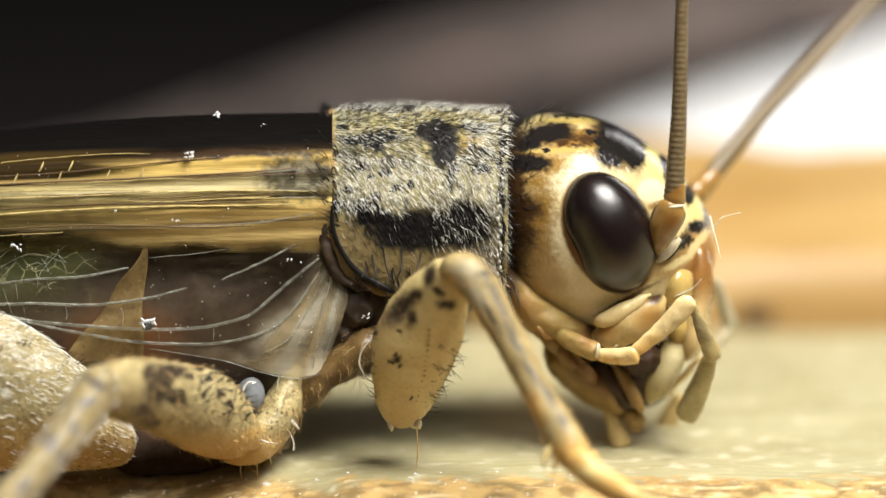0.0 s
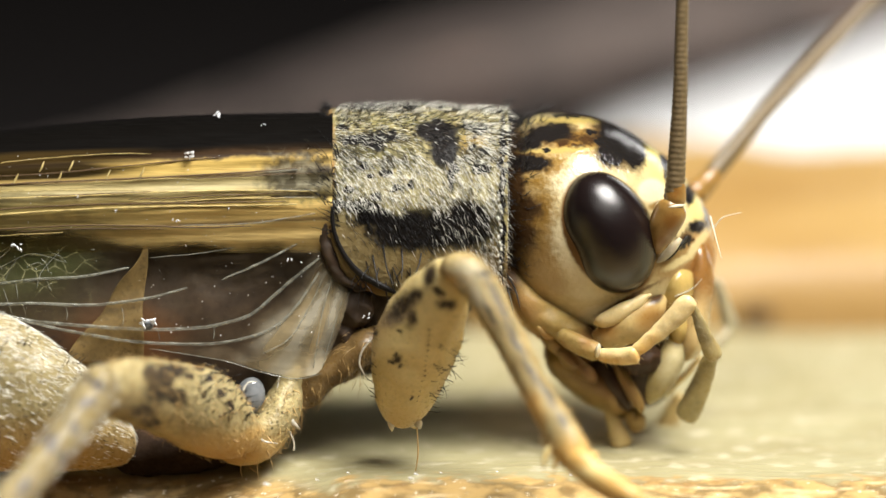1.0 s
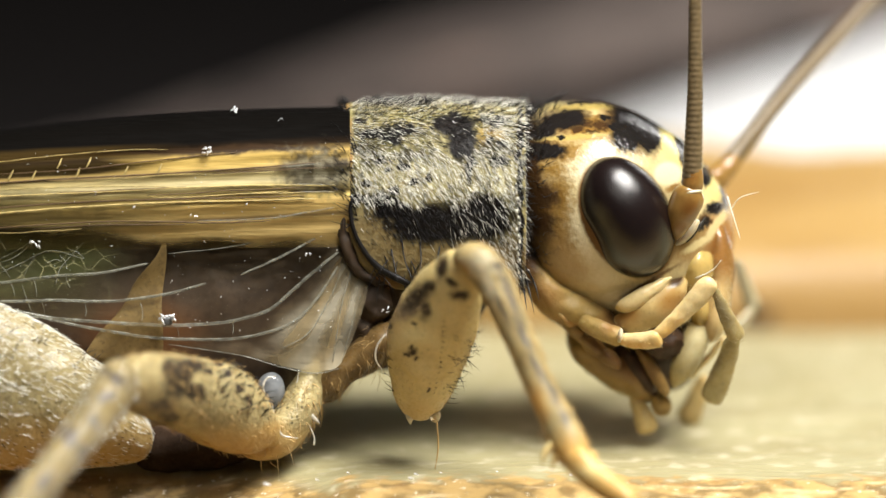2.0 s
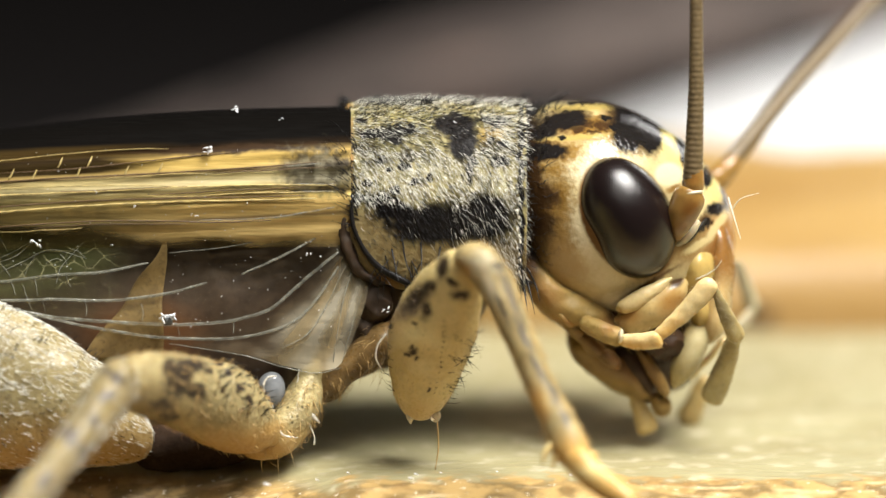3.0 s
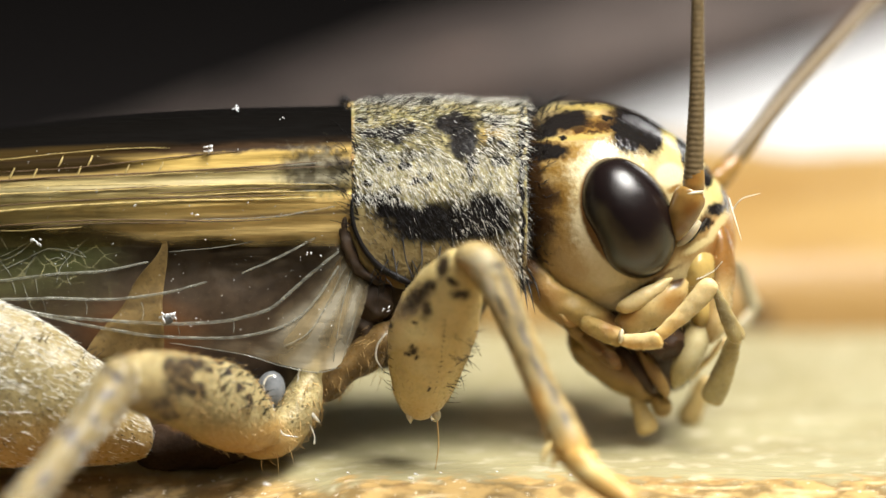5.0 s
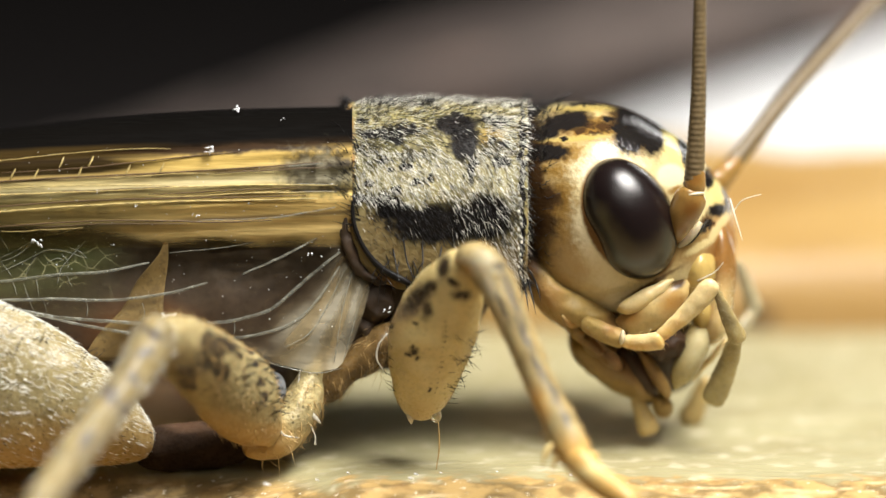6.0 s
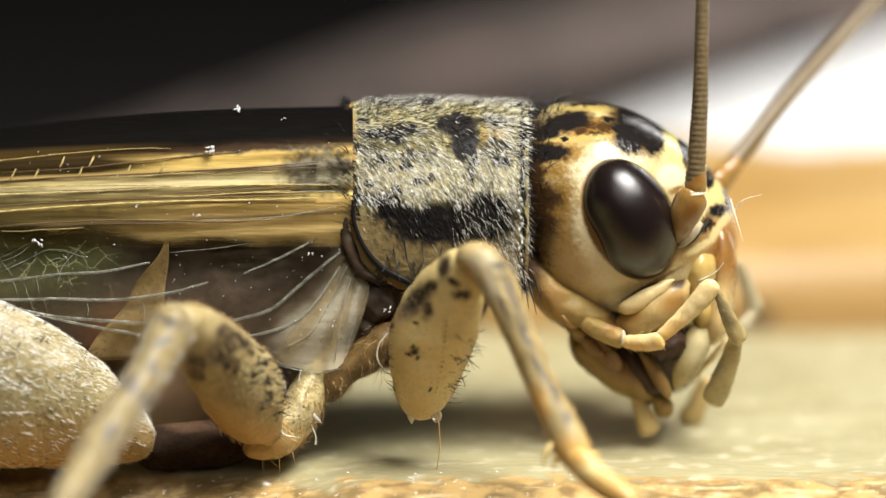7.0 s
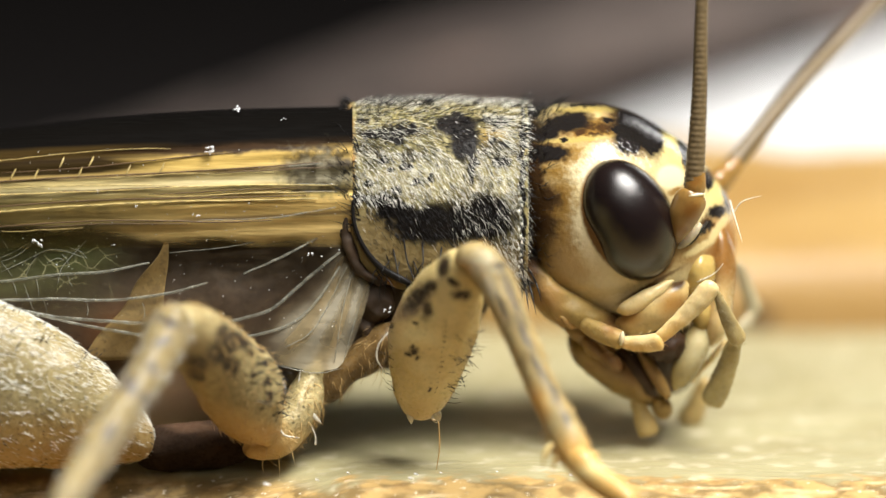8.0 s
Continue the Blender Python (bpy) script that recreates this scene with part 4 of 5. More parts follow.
for points, r in (([(600, 445), (560, 477), (520, 512), (480, 545), (430, 562), (380, 570), (300, 573), (200, 568), (100, 560), (30, 548), (-100, 530)], 3.4),
                  ([(600, 470), (560, 530), (520, 568), (460, 590), (400, 598), (330, 598), (250, 592), (150, 575), (60, 556)], 3.0), ([(560, 420), (500, 452), (428, 484)], 2.6),
                  ([(150, 455), (90, 440), (40, 462), (0, 480)], 1.6), ([(60, 425), (30, 450), (0, 462)], 1.5), ([(150, 425), (110, 470), (100, 500)], 1.4), ([(40, 500), (52, 535), (60, 552)], 1.3), ([(366, 499), (300, 517), (200, 530), (100, 528), (0, 530), (-100, 525)], 3.0), ([(262, 464), (180, 480), (100, 485), (0, 497), (-100, 502)], 2.8),
                  ([(604, 368), (560, 376), (520, 384), (450, 388), (400, 389)], 1.8), ([(600, 395), (540, 405), (480, 420), (400, 436), (300, 446)], 1.6), ([(622, 480), (606, 540), (596, 600), (590, 640)], 2.0),
                  ([(640, 520), (622, 580), (606, 640)], 1.8), ([(612, 470), (575, 545), (545, 590), (500, 615)], 2.0), ([(604, 650), (560, 659), (500, 648), (440, 630), (380, 619), (300, 607)], 1.8)):
    part("silvery_vein", vein(points, r * (0.95 if r > 2.2 else 0.6), skin_depth), mat_vein_clear, hindwing)

for points in ([(20, 498), (25, 508), (28, 520)], [(62, 493), (65, 506), (67, 522)], [(75, 530), (79, 542), (80, 556)], [(118, 488), (122, 498), (126, 506)], [(0, 462), (10, 474), (20, 488)], [(56, 424), (28, 442), (-4, 456)], [(108, 448), (116, 458), (121, 472)],
               [(44, 486), (52, 468), (62, 452)], [(152, 456), (140, 444), (120, 436)], [(0, 420), (8, 432), (14, 444)], [(84, 462), (100, 456), (112, 460)], [(150, 530), (154, 545), (152, 558)], [(315, 576), (317, 586), (318, 594)], [(412, 566), (414, 576), (413, 590)], [(250, 534), (254, 550), (252, 566)]):
    part("cross_vein", vein(points, 0.75, skin_depth), mat_vein_clear, hindwing)

# ---- head ----
HEAD_PIVOT = (950, 380, MID)


def head_piece():
    """Upright rings along x (x, top, bottom, half depth), a little squared."""
    rows = catmull([(905, 262, 420, 120), (925, 226, 455, 158), (945, 201, 490, 184), (980, 183, 545, 206), (1040, 178, 576, 222), (1100, 190, 592, 224), (1160, 218, 598, 210), (1215, 256, 574, 180),
                    (1258, 303, 532, 138), (1284, 342, 490, 92), (1298, 380, 450, 42), (1302, 410, 424, 6)], 10)
    a = np.linspace(0, 2 * math.pi, 72, endpoint=False)
    ca, sa = np.sign(np.cos(a)) * np.abs(np.cos(a)) ** 0.9, np.sign(np.sin(a)) * np.abs(np.sin(a)) ** 0.9
    v = np.array([(x, (top + low) / 2 - ca[j] * (low - top) / 2, MID + sa[j] * deep) for x, top, low, deep in rows for j in range(72)])
    return rough(v, 2.5, 60), grid_faces(len(rows), 72, True) + [list(range(72)), list(range(len(v) - 72, len(v)))[::-1]]


head_shell = head_piece()
head = part("head", head_shell, mat_head, cricket, "glossy cream head banded with black and brown", pivot=HEAD_PIVOT)
eye_piece = egg(1109, 385, -38, 80, 113, 84, -25, 48, 72, blunt=0.03, waist=0.16)
part("eye", eye_piece, mat_eye, head, "large black faceted eye")
part("eye", mirrored(eye_piece), mat_eye, head, "large black faceted eye")
part("bristles", merge(hairs(head_shell, 230, (14, 34), 0.8, (0.9, -0.1, 0.2), 11, lambda x, y: 1 if 935 < x < 968 else 0),
     hairs(head_shell, 40, (20, 46), 1.0, (0.5, -0.9, 0.1), 12, lambda x, y: x < 985 and y < 210)), mat_hair_dark, head, "black bristles behind the head", kind="stuff")
part("cheek", limb([(934, 440, -150, 8, 40), (956, 492, -136, 30, 70), (992, 532, -128, 38, 80), (1040, 560, -120, 32, 74), (1078, 574, -114, 22, 56), (1100, 584, -112, 6, 18)], 8, 44, power=2.3, wander=6, size=30), mat_cheek, head, "tan lower cheek")
for x, y, d, a, b, turn in ((1024, 588, -100, 34, 15, 42), (1052, 612, -92, 34, 15, 40), (1078, 634, -86, 28, 13, 36), (1000, 562, -82, 26, 8, 44)):
    part("cheek_fold", egg(x, y, d, a, b, 30, turn, 16, 24, 4, x), mat_lobe if y > 580 else mat_cheek, head, "brown skin fold under the cheek")
part("mouth_floor", egg(1145, 605, -270, 105, 85, 120, 30, wander=8), mat_mouth_dark, head, "dark inside of the mouth")
part("socket_rim", limb([(1196, 436, -46, 3, 5), (1212, 424, -44, 7, 8), (1226, 408, -44, 8, 8), (1238, 392, -48, 4, 5)], 6, 14), mat_hair_clear, head, "whitish skin under the antenna")
part("clypeus", egg(1234, 484, -100, 30, 48, 42, 10, 20, 26, 3), mat_clypeus, head, "pale yellow plate under the forehead")
part("clypeus", egg(1242, 552, -116, 22, 30, 36, 0, 18, 22, 3), mat_clypeus, head, "pale yellow plate above the lip")
part("face_plate", limb([(1268, 400, -150, 10, 30), (1276, 440, -140, 22, 40), (1276, 490, -136, 24, 50), (1270, 540, -136, 26, 54), (1262, 580, -140, 22, 50), (1254, 604, -150, 6, 20)], 6, 22, wander=3), mat_face, head, "translucent amber side of the face")
part("frown_line", limb([(1206, 434, -50, 1.5, 3), (1222, 424, -46, 3, 4), (1238, 404, -50, 3, 4), (1250, 388, -64, 1.5, 3)], 6, 10), mat_hair_dark, head, "dark groove beside the antenna")
part("cheek_lobe", limb([(1092, 548, -40, 4, 6), (1108, 542, -30, 13, 12), (1138, 526, -28, 15, 13), (1166, 508, -34, 11, 10), (1190, 492, -46, 3, 5)], 6, 18, wander=3, size=20), mat_palp, head, "pale lobe under the eye")
part("jaw", limb([(1096, 566, -70, 10, 16), (1120, 566, -54, 26, 26), (1155, 548, -48, 32, 28), (1190, 520, -56, 26, 26), (1212, 500, -68, 10, 14)], 6, 24, wander=3), mat_amber, head, "amber jaw")
part("jaw", limb([(1130, 590, -90, 14, 20), (1165, 604, -94, 32, 30), (1190, 612, -100, 26, 26), (1206, 628, -112, 10, 14)], 6, 20, wander=9, size=16), mat_mouth_dark, head, "dark brown inner jaw")
part("lip", limb([(1246, 566, -129, 12, 22), (1238, 584, -121, 22, 28), (1226, 616, -111, 26, 30), (1210, 650, -105, 22, 25), (1198, 672, -107, 13, 15), (1192, 684, -113, 4, 6)], 6, 20, wander=3), mat_palp_olive, head, "olive upper lip")
part("lip_skin", limb([(1222, 672, -162, 3, 5), (1238, 652, -154, 5, 6), (1258, 630, -150, 6, 7), (1278, 606, -148, 5, 6), (1284, 598, -150, 2, 3)], 6, 14, wander=1), mat_palp, head, "pale skin fold beside the lip")
part("tongue_lobe", limb([(1010, 585, -180, 10, 20), (1034, 612, -170, 28, 50), (1070, 640, -162, 34, 60), (1115, 668, -162, 32, 56), (1150, 694, -164, 22, 36), (1172, 708, -166, 5, 8)], 6, 24, wander=7, size=26), mat_lobe, head, "brown lower mouth lobe")
part("tongue_lobe", limb([(1092, 618, -128, 8, 10), (1114, 636, -122, 15, 18), (1136, 664, -120, 16, 18), (1152, 690, -124, 10, 14), (1158, 700, -128, 3, 4)], 6, 18, wander=3, size=18), mat_mouth_dark, head, "dark brown mouth lobe")
part("tongue_lobe", limb([(1130, 620, -112, 5, 8), (1146, 640, -104, 11, 12), (1164, 668, -102, 13, 13), (1176, 692, -106, 10, 11), (1178, 702, -110, 3, 4)], 6, 16, wander=2), mat_lobe, head, "tan finger-like mouth lobe")
part("tongue_lobe", egg(1170, 716, -140, 19, 22, 22, -20, 16, 22, 3), mat_lobe, head, "rounded brown mouth lobe")


def palp(segments, material, label):
    for i, rows in enumerate(segments):
        piece = limb(rows, 8, 20, wander=1.8, size=18, seed=i * 3)
        down = hairs(piece, 60, (5, 13), 0.5, (0.5, 0.6, 0.1), 50 + i, near_only=False)
        part("palp_segment", merge(piece, down), material, head, label)


def joint(a, b, r0, r1):
    """Rows of a blunt-ended segment between two points."""
    rows = []
    for k, s in ((0.0, 0.15), (0.02, 0.45), (0.06, 0.70), (0.13, 0.84), (0.3, 0.94), (0.6, 1.04), (0.82, 1.06), (0.93, 0.92), (0.98, 0.62), (1.0, 0.15)):
        r = (r0 + (r1 - r0) * k) * s
        bow = 3.5 * math.sin(math.pi * k)
        rows.append((a[0] + (b[0] - a[0]) * k + bow * 0.5, a[1] + (b[1] - a[1]) * k + bow, a[2] + (b[2] - a[2]) * k, r, r * 0.75))
    return rows


palp([joint((1028, 566, -52), (1102, 600, -18), 18, 16)], mat_cheek, "tan base of the mouth feeler")
palp([joint((1096, 601, -16), (1172, 600, 6), 14, 16), joint((1154, 604, 2), (1264, 496, 8), 12, 19)], mat_palp, "pale jointed mouth feeler")
palp([joint((1258, 500, 0), (1308, 606, -26), 8, 16), joint((1302, 592, -50), (1256, 714, -110), 17, 21)], mat_palp_olive, "olive jointed mouth feeler")
palp([joint((1303, 460, -390), (1336, 552, -405), 11, 13), joint((1336, 540, -405), (1300, 584, -370), 10, 9)], mat_palp_far, "pale grey jointed mouth feeler")
palp([joint((1056, 660, -164), (1126, 696, -150), 12, 11), joint((1116, 686, -148), (1150, 768, -140), 11, 20)], mat_amber, "amber lower mouth feeler with a swollen tip")
palp([joint((1246, 664, -330), (1213, 750, -350), 14, 21)], mat_amber, "amber lower mouth feeler with a swollen tip")
for x, y, d, turn, size in ((1099, 595, -6, 8, 13),):
    part("joint_skin", egg(x, y, d, 5, size, 9, turn, 12, 16, 2), mat_hair_clear, head, "white joint skin")
part("face_hair", merge(*[limb([(*a, -60, 1.2, 1.2), (*b, -50, 1.0, 1.0), (*c, -40, 0.4, 0.4)], 5, 5) for a, b, c in
     (((1290, 350), (1300, 385), (1312, 425)), ((1296, 372), (1312, 352), (1345, 342)), ((1232, 495), (1262, 480), (1278, 462)), ((1262, 500), (1272, 520), (1280, 540)))]), mat_hair_pale, head, "long pale face hairs")


def antenna_piece(rows, pitch):
    c = catmull(rows, 40)
    step = np.r_[0, np.cumsum(np.linalg.norm(np.diff(c[:, :3], axis=0), axis=1))]
    s = np.arange(0, step[-1], pitch / 4)
    c = np.stack([np.interp(s, step, c[:, i]) for i in range(5)], 1)
    c[:, 3:] *= (1 + 0.034 * np.array([(0.0, 0.7, 1.0, -1.4)[i % 4] for i in range(len(s))]))[:, None]
    return limb(c, 1, 14)


NEAR_ROOT, FAR_ROOT = (1228, 330, -6), (1283, 308, -360)
antenna = part("antenna", antenna_piece([(1226, 326, -8, 18.5, 18.5), (1229, 270, -2, 16.5, 16.5), (1233, 150, 6, 13.5, 13.5), (1234, 0, 12, 11.5, 11.5), (1236, -300, 20, 9.5, 9.5), (1260, -800, 0, 7, 7), (1340, -1500, -60, 4, 4)], 10), mat_antenna, cricket, "long brown ringed antenna", pivot=NEAR_ROOT)
part("antenna_base", merge(limb([(1198, 424, -34, 6, 6), (1201, 405, -24, 18, 18), (1210, 376, -12, 27, 24), (1219, 352, -8, 29, 25), (1223, 340, -6, 25, 22), (1225, 334, -6, 16, 16)], 6, 22, wander=1.5),
     limb([(1225, 345, -8, 10, 10), (1227, 332, -6, 19, 19), (1229, 314, -6, 18, 18), (1230, 300, -5, 16, 16)], 5, 18)), mat_scape, antenna, "amber antenna base")
part("antenna_ring", egg(1223, 342, -5, 23, 6, 22, -8, 14, 26), mat_hair_clear, antenna, "whitish joint ring")
antenna2 = part("antenna", antenna_piece([(1279, 310, -360, 17, 17), (1312, 266, -400, 16.5, 16.5), (1403, 153, -520, 15, 15), (1544, 3, -680, 14, 14), (1800, -260, -800, 7.5, 7.5), (2200, -640, -1000, 4, 4)], 10), mat_antenna, cricket, "long brown ringed antenna", pivot=FAR_ROOT)
part("antenna_base", limb([(1258, 332, -330, 10, 10), (1268, 320, -345, 22, 20), (1282, 306, -360, 20, 18), (1300, 286, -376, 15, 14), (1306, 278, -382, 6, 6)], 6, 16), mat_scape, antenna2, "amber antenna base")

# ---- legs ----
FORE_HIP, FORE_KNEE = (748, 735, 20), (838, 478, 170)
femur_rows = [(738, 738, 10, 8, 10), (740, 730, 14, 28, 30), (744, 710, 20, 45, 44), (749, 678, 30, 58, 54), (755, 640, 44, 70, 62), (762, 600, 66, 76, 62), (777, 558, 92, 74, 56), (795, 518, 122, 64, 48), (812, 485, 148, 48, 42), (826, 460, 166, 32, 32), (832, 448, 170, 10, 12)]
fore_piece = limb(femur_rows, 6, 30, wander=4, size=40)
foreleg = part("foreleg", fore_piece, mat_leg, cricket, "pale foreleg with dark blotches and a row of bristles", pivot=FORE_HIP)
part("bristles", merge(hairs(fore_piece, 46, (14, 34), 0.75, (0.9, 0.45, 0.1), 21, lambda x, y: x > 790 and y > 590), hairs(fore_piece, 18, (16, 40), 0.75, (-0.8, -0.2, 0.2), 22, lambda x, y: x < 700)), mat_hair_dark, foreleg, "dark bristles", kind="stuff")


def femur_front(x, y):
    """Depth of the foreleg's near face."""
    ys = [r[1] for r in femur_rows][::-1]
    xc, d, a, c = (float(np.interp(y, ys, [r[i] for r in femur_rows][::-1])) for i in (0, 2, 3, 4))
    return d + c * math.sqrt(max(0.0, 1 - ((x - xc) / a) ** 2))


part("bristle_row", merge(*[limb([(x, y, femur_front(x, y) + 4, 1.8, 1.8), (x - 12, y + 3, femur_front(x - 12, y + 3) + 11, 0.6, 0.6)], 3, 5) for x, y in [(796 - 0.08 * i * i, 566 + i * 9) for i in range(15)] + [(818 - 5 * i, 652 + 8 * i) for i in range(8)]]), mat_hair_dark, foreleg, "row of short dark bristles")
part("fine_hairs", hairs(fore_piece, 350, (5, 11), 0.45, (0.2, 0.9, 0.1), 23), mat_hair_gold, foreleg, "fine golden down", kind="stuff")
shin_rows = [(808, 468, 182, 8, 8), (824, 458, 188, 26, 28), (852, 464, 196, 33, 32), (880, 504, 208, 32, 29), (907, 565, 230, 29, 27), (934, 630, 252, 28, 25), (962, 695, 276, 27, 25), (990, 748, 298, 32, 28), (1008, 787, 318, 33, 29), (1022, 810, 332, 28, 25), (1032, 824, 340, 14, 14)]
shin_piece = limb(shin_rows, 6, 22, wander=3, size=40)
foreshin = part("shin", shin_piece, mat_fore_shin, foreleg, "pale shin with dark smudges", pivot=FORE_KNEE)
part("fine_hairs", merge(hairs(shin_piece, 500, (6, 16), 0.6, (0.4, 0.8, 0.1), 24), hairs(shin_piece, 30, (16, 34), 0.9, (0.8, 0.5, 0.1), 25)), mat_hair_gold, foreshin, "fine golden down", kind="stuff")
part("curled_hair", limb([(684, 590, 66, 1.2, 1.2), (669, 610, 62, 1.6, 1.6), (666, 634, 56, 1.6, 1.6), (678, 656, 48, 0.6, 0.6)], 6, 6), mat_hair_pale, foreleg, "pale curled hair")
part("spur", merge(limb([(724, 728, 30, 7, 7), (726, 740, 34, 6, 6), (727, 750, 36, 1, 1)], 4, 8), limb([(770, 726, 30, 7, 7), (774, 736, 34, 7, 7), (776, 744, 36, 2, 2)], 4, 8)), mat_hair_clear, foreleg, "whitish spurs at the joint")
forefoot = part("foot", merge(limb([(1008, 795, 326, 14, 14), (1022, 812, 340, 27, 24), (1050, 842, 365, 25, 22), (1085, 868, 392, 24, 20), (1115, 888, 410, 18, 16), (1128, 896, 414, 6, 6)], 6, 18, wander=2),
     limb([(1110, 884, 404, 10, 10), (1160, 904, 420, 12, 12), (1200, 916, 426, 8, 8), (1216, 922, 426, 2, 2)], 5, 10),
     *[limb([(a + 14, b - 10, 320, 7, 7), (a, b + 8, 330, 6, 6), (a - 8, b + 36, 334, 0.5, 0.5)], 4, 8) for a, b in ((966, 792), (984, 800), (1040, 812))]), mat_leg, foreleg, "orange-tinged foot with spurs", pivot=FORE_KNEE)

MID_HIP, MID_KNEE = (465, 765, 60), (222, 672, 305)
mid_rows = [(486, 782, 50, 10, 12), (470, 768, 58, 36, 32), (435, 747, 80, 62, 50), (395, 720, 108, 75, 56), (350, 700, 140, 70, 52), (300, 685, 196, 63, 48), (255, 678, 258, 55, 44), (222, 676, 300, 44, 38), (200, 674, 316, 28, 28), (190, 674, 320, 8, 8)]
mid_piece = limb(mid_rows, 6, 28, wander=4, size=36)
midleg = part("middle_leg", mid_piece, mat_mid_leg, cricket, "pale middle leg with dark blotches", pivot=MID_HIP)
part("fine_hairs", hairs(mid_piece, 1100, (6, 16), 0.6, (0.4, 0.7, 0.1), 31), mat_hair_gold, midleg, "fine golden down", kind="stuff")
part("bristles", hairs(mid_piece, 70, (14, 34), 1.1, (0.7, -0.4, 0.3), 32, lambda x, y: x > 380 and y < 740), mat_hair_dark, midleg, "dark bristles", kind="stuff")
midshin_piece = limb([(230, 640, 320, 10, 10), (216, 660, 328, 35, 33), (196, 694, 346, 40, 36), (165, 740, 385, 35, 33), (125, 790, 440, 33, 31), (75, 850, 510, 32, 30), (35, 900, 575, 33, 30), (-5, 950, 640, 28, 26), (-40, 995, 690, 22, 20), (-48, 1005, 700, 6, 6)], 6, 22, wander=4, size=30)
midshin = part("shin", midshin_piece, mat_tibia, midleg, "pale shin with grey smudges", pivot=MID_KNEE)
part("fine_hairs", merge(hairs(midshin_piece, 700, (6, 16), 0.6, (-0.4, 0.8, 0.1), 35), hairs(midshin_piece, 30, (16, 36), 1.0, (-0.8, 0.4, 0.1), 36)), mat_hair_pale, midshin, "fine silvery down", kind="stuff")
coxa_piece = limb([(532, 712, -30, 10, 12), (566, 688, -40, 28, 34), (612, 652, -46, 28, 38), (656, 622, -46, 32, 38), (690, 590, -46, 28, 30), (704, 568, -50, 8, 8)], 6, 24, wander=7, size=24)
part("coxa", coxa_piece, mat_coxa, cricket, "brown hairy hip plate under the thorax")
part("coxa_hairs", merge(hairs(coxa_piece, 130, (10, 26), 0.45, (0.2, 0.9, 0.2), 61), hairs(coxa_piece, 22, (26, 50), 0.7, (-0.1, 1.0, 0.2), 62)), mat_hair_gold, cricket, "golden hair under the thorax", kind="stuff")
part("hip", merge(limb([(428, 796, 24, 6, 8), (446, 790, 26, 24, 28), (490, 770, 20, 38, 42), (522, 736, 0, 36, 46), (542, 694, -30, 32, 46), (554, 652, -70, 16, 30)], 6, 24, wander=5)), mat_mid_leg, cricket, "golden hairy hip of the middle leg")
hip_piece = limb([(446, 790, 26, 24, 28), (490, 770, 20, 38, 42), (522, 736, 0, 36, 46), (542, 694, -30, 32, 46)], 6, 24)
part("hip_hairs", merge(hairs(hip_piece, 200, (8, 20), 0.5, (0.7, 0.6, 0.1), 33), hairs(hip_piece, 24, (24, 50), 1.1, (0.3, 0.9, 0.2), 34)), mat_hair_gold, cricket, "golden hair on the hip", kind="stuff")
part("hip_claw", merge(limb([(545, 728, 20, 6, 6), (556, 738, 22, 4.5, 4.5), (567, 748, 22, 0.5, 0.5)], 5, 8), limb([(482, 716, 58, 1.6, 1.6), (490, 745, 64, 2, 2), (500, 768, 68, 2.2, 2.2), (528, 774, 66, 0.8, 0.8)], 6, 6),
     limb([(490, 664, 16, 1.0, 1.0), (474, 667, 22, 2.0, 2.0), (466, 682, 26, 2.2, 2.2), (470, 697, 26, 0.8, 0.8)], 6, 6), limb([(530, 652, 0, 1.2, 1.2), (524, 684, 10, 1.5, 1.5), (508, 706, 14, 0.7, 0.7)], 6, 6),
     limb([(545, 745, 18, 1.4, 1.4), (556, 770, 22, 1.4, 1.4), (556, 786, 24, 2.4, 2.4)], 5, 6)), mat_spur, cricket, "pale spurs at the hip")

# Hind hip, also put here to cover bright board where shade belongs.
part("hind_hip", limb([(236, 790, -6, 10, 14), (262, 792, -8, 36, 40), (320, 790, -16, 42, 46), (385, 784, -24, 42, 48), (440, 768, -34, 38, 44), (486, 740, -50, 20, 26)], 6, 24, wander=7, size=30), mat_hip, cricket, "hip of the hind leg, coloured near black in place of shade")
hind_rows = [(268, 792, 10, 6, 8), (252, 785, 14, 36, 40), (217, 768, 20, 60, 60), (160, 744, 30, 90, 74), (90, 716, 38, 118, 84), (0, 688, 44, 144, 92), (-150, 650, 50, 160, 98), (-350, 590, 50, 140, 92), (-600, 500, 50, 96, 76), (-850, 400, 50, 60, 56), (-950, 360, 50, 50, 48), (-980, 348, 50, 8, 8)]
hind_piece = limb(hind_rows, 7, 40, wander=4, size=40)
HIND_HIP = (262, 790, 10)
hindleg = part("hind_leg", hind_piece, mat_hind_leg, cricket, "stout pale hind leg covered in silvery hair", pivot=HIND_HIP)
part("pale_hairs", hairs(hind_piece, 3300, (8, 18), 0.5, (0.95, 0.4, 0.0), 41, lambda x, y: (1 if y < 690 or (x > 190 and y < 760) else 0.25) if x > -160 else 0, jitter=0.15, lift=0.12, bend=0.2), mat_hair_pale, hindleg, "short silvery hair", kind="stuff")
part("dark_hairs", hairs(hind_piece, 700, (4, 9), 0.9, (0.9, 0.5, 0.0), 42, lambda x, y: 1 if x > -160 else 0, jitter=0.2, lift=0.2), mat_hair_dark, hindleg, "scattered black hair", kind="stuff")
part("bristles", hairs(hind_piece, 34, (18, 40), 0.9, (0.6, -0.7, 0.1), 43, lambda x, y: x > -80 and y < 640, lift=0.9), mat_hair_dark, hindleg, "black bristles", kind="stuff")
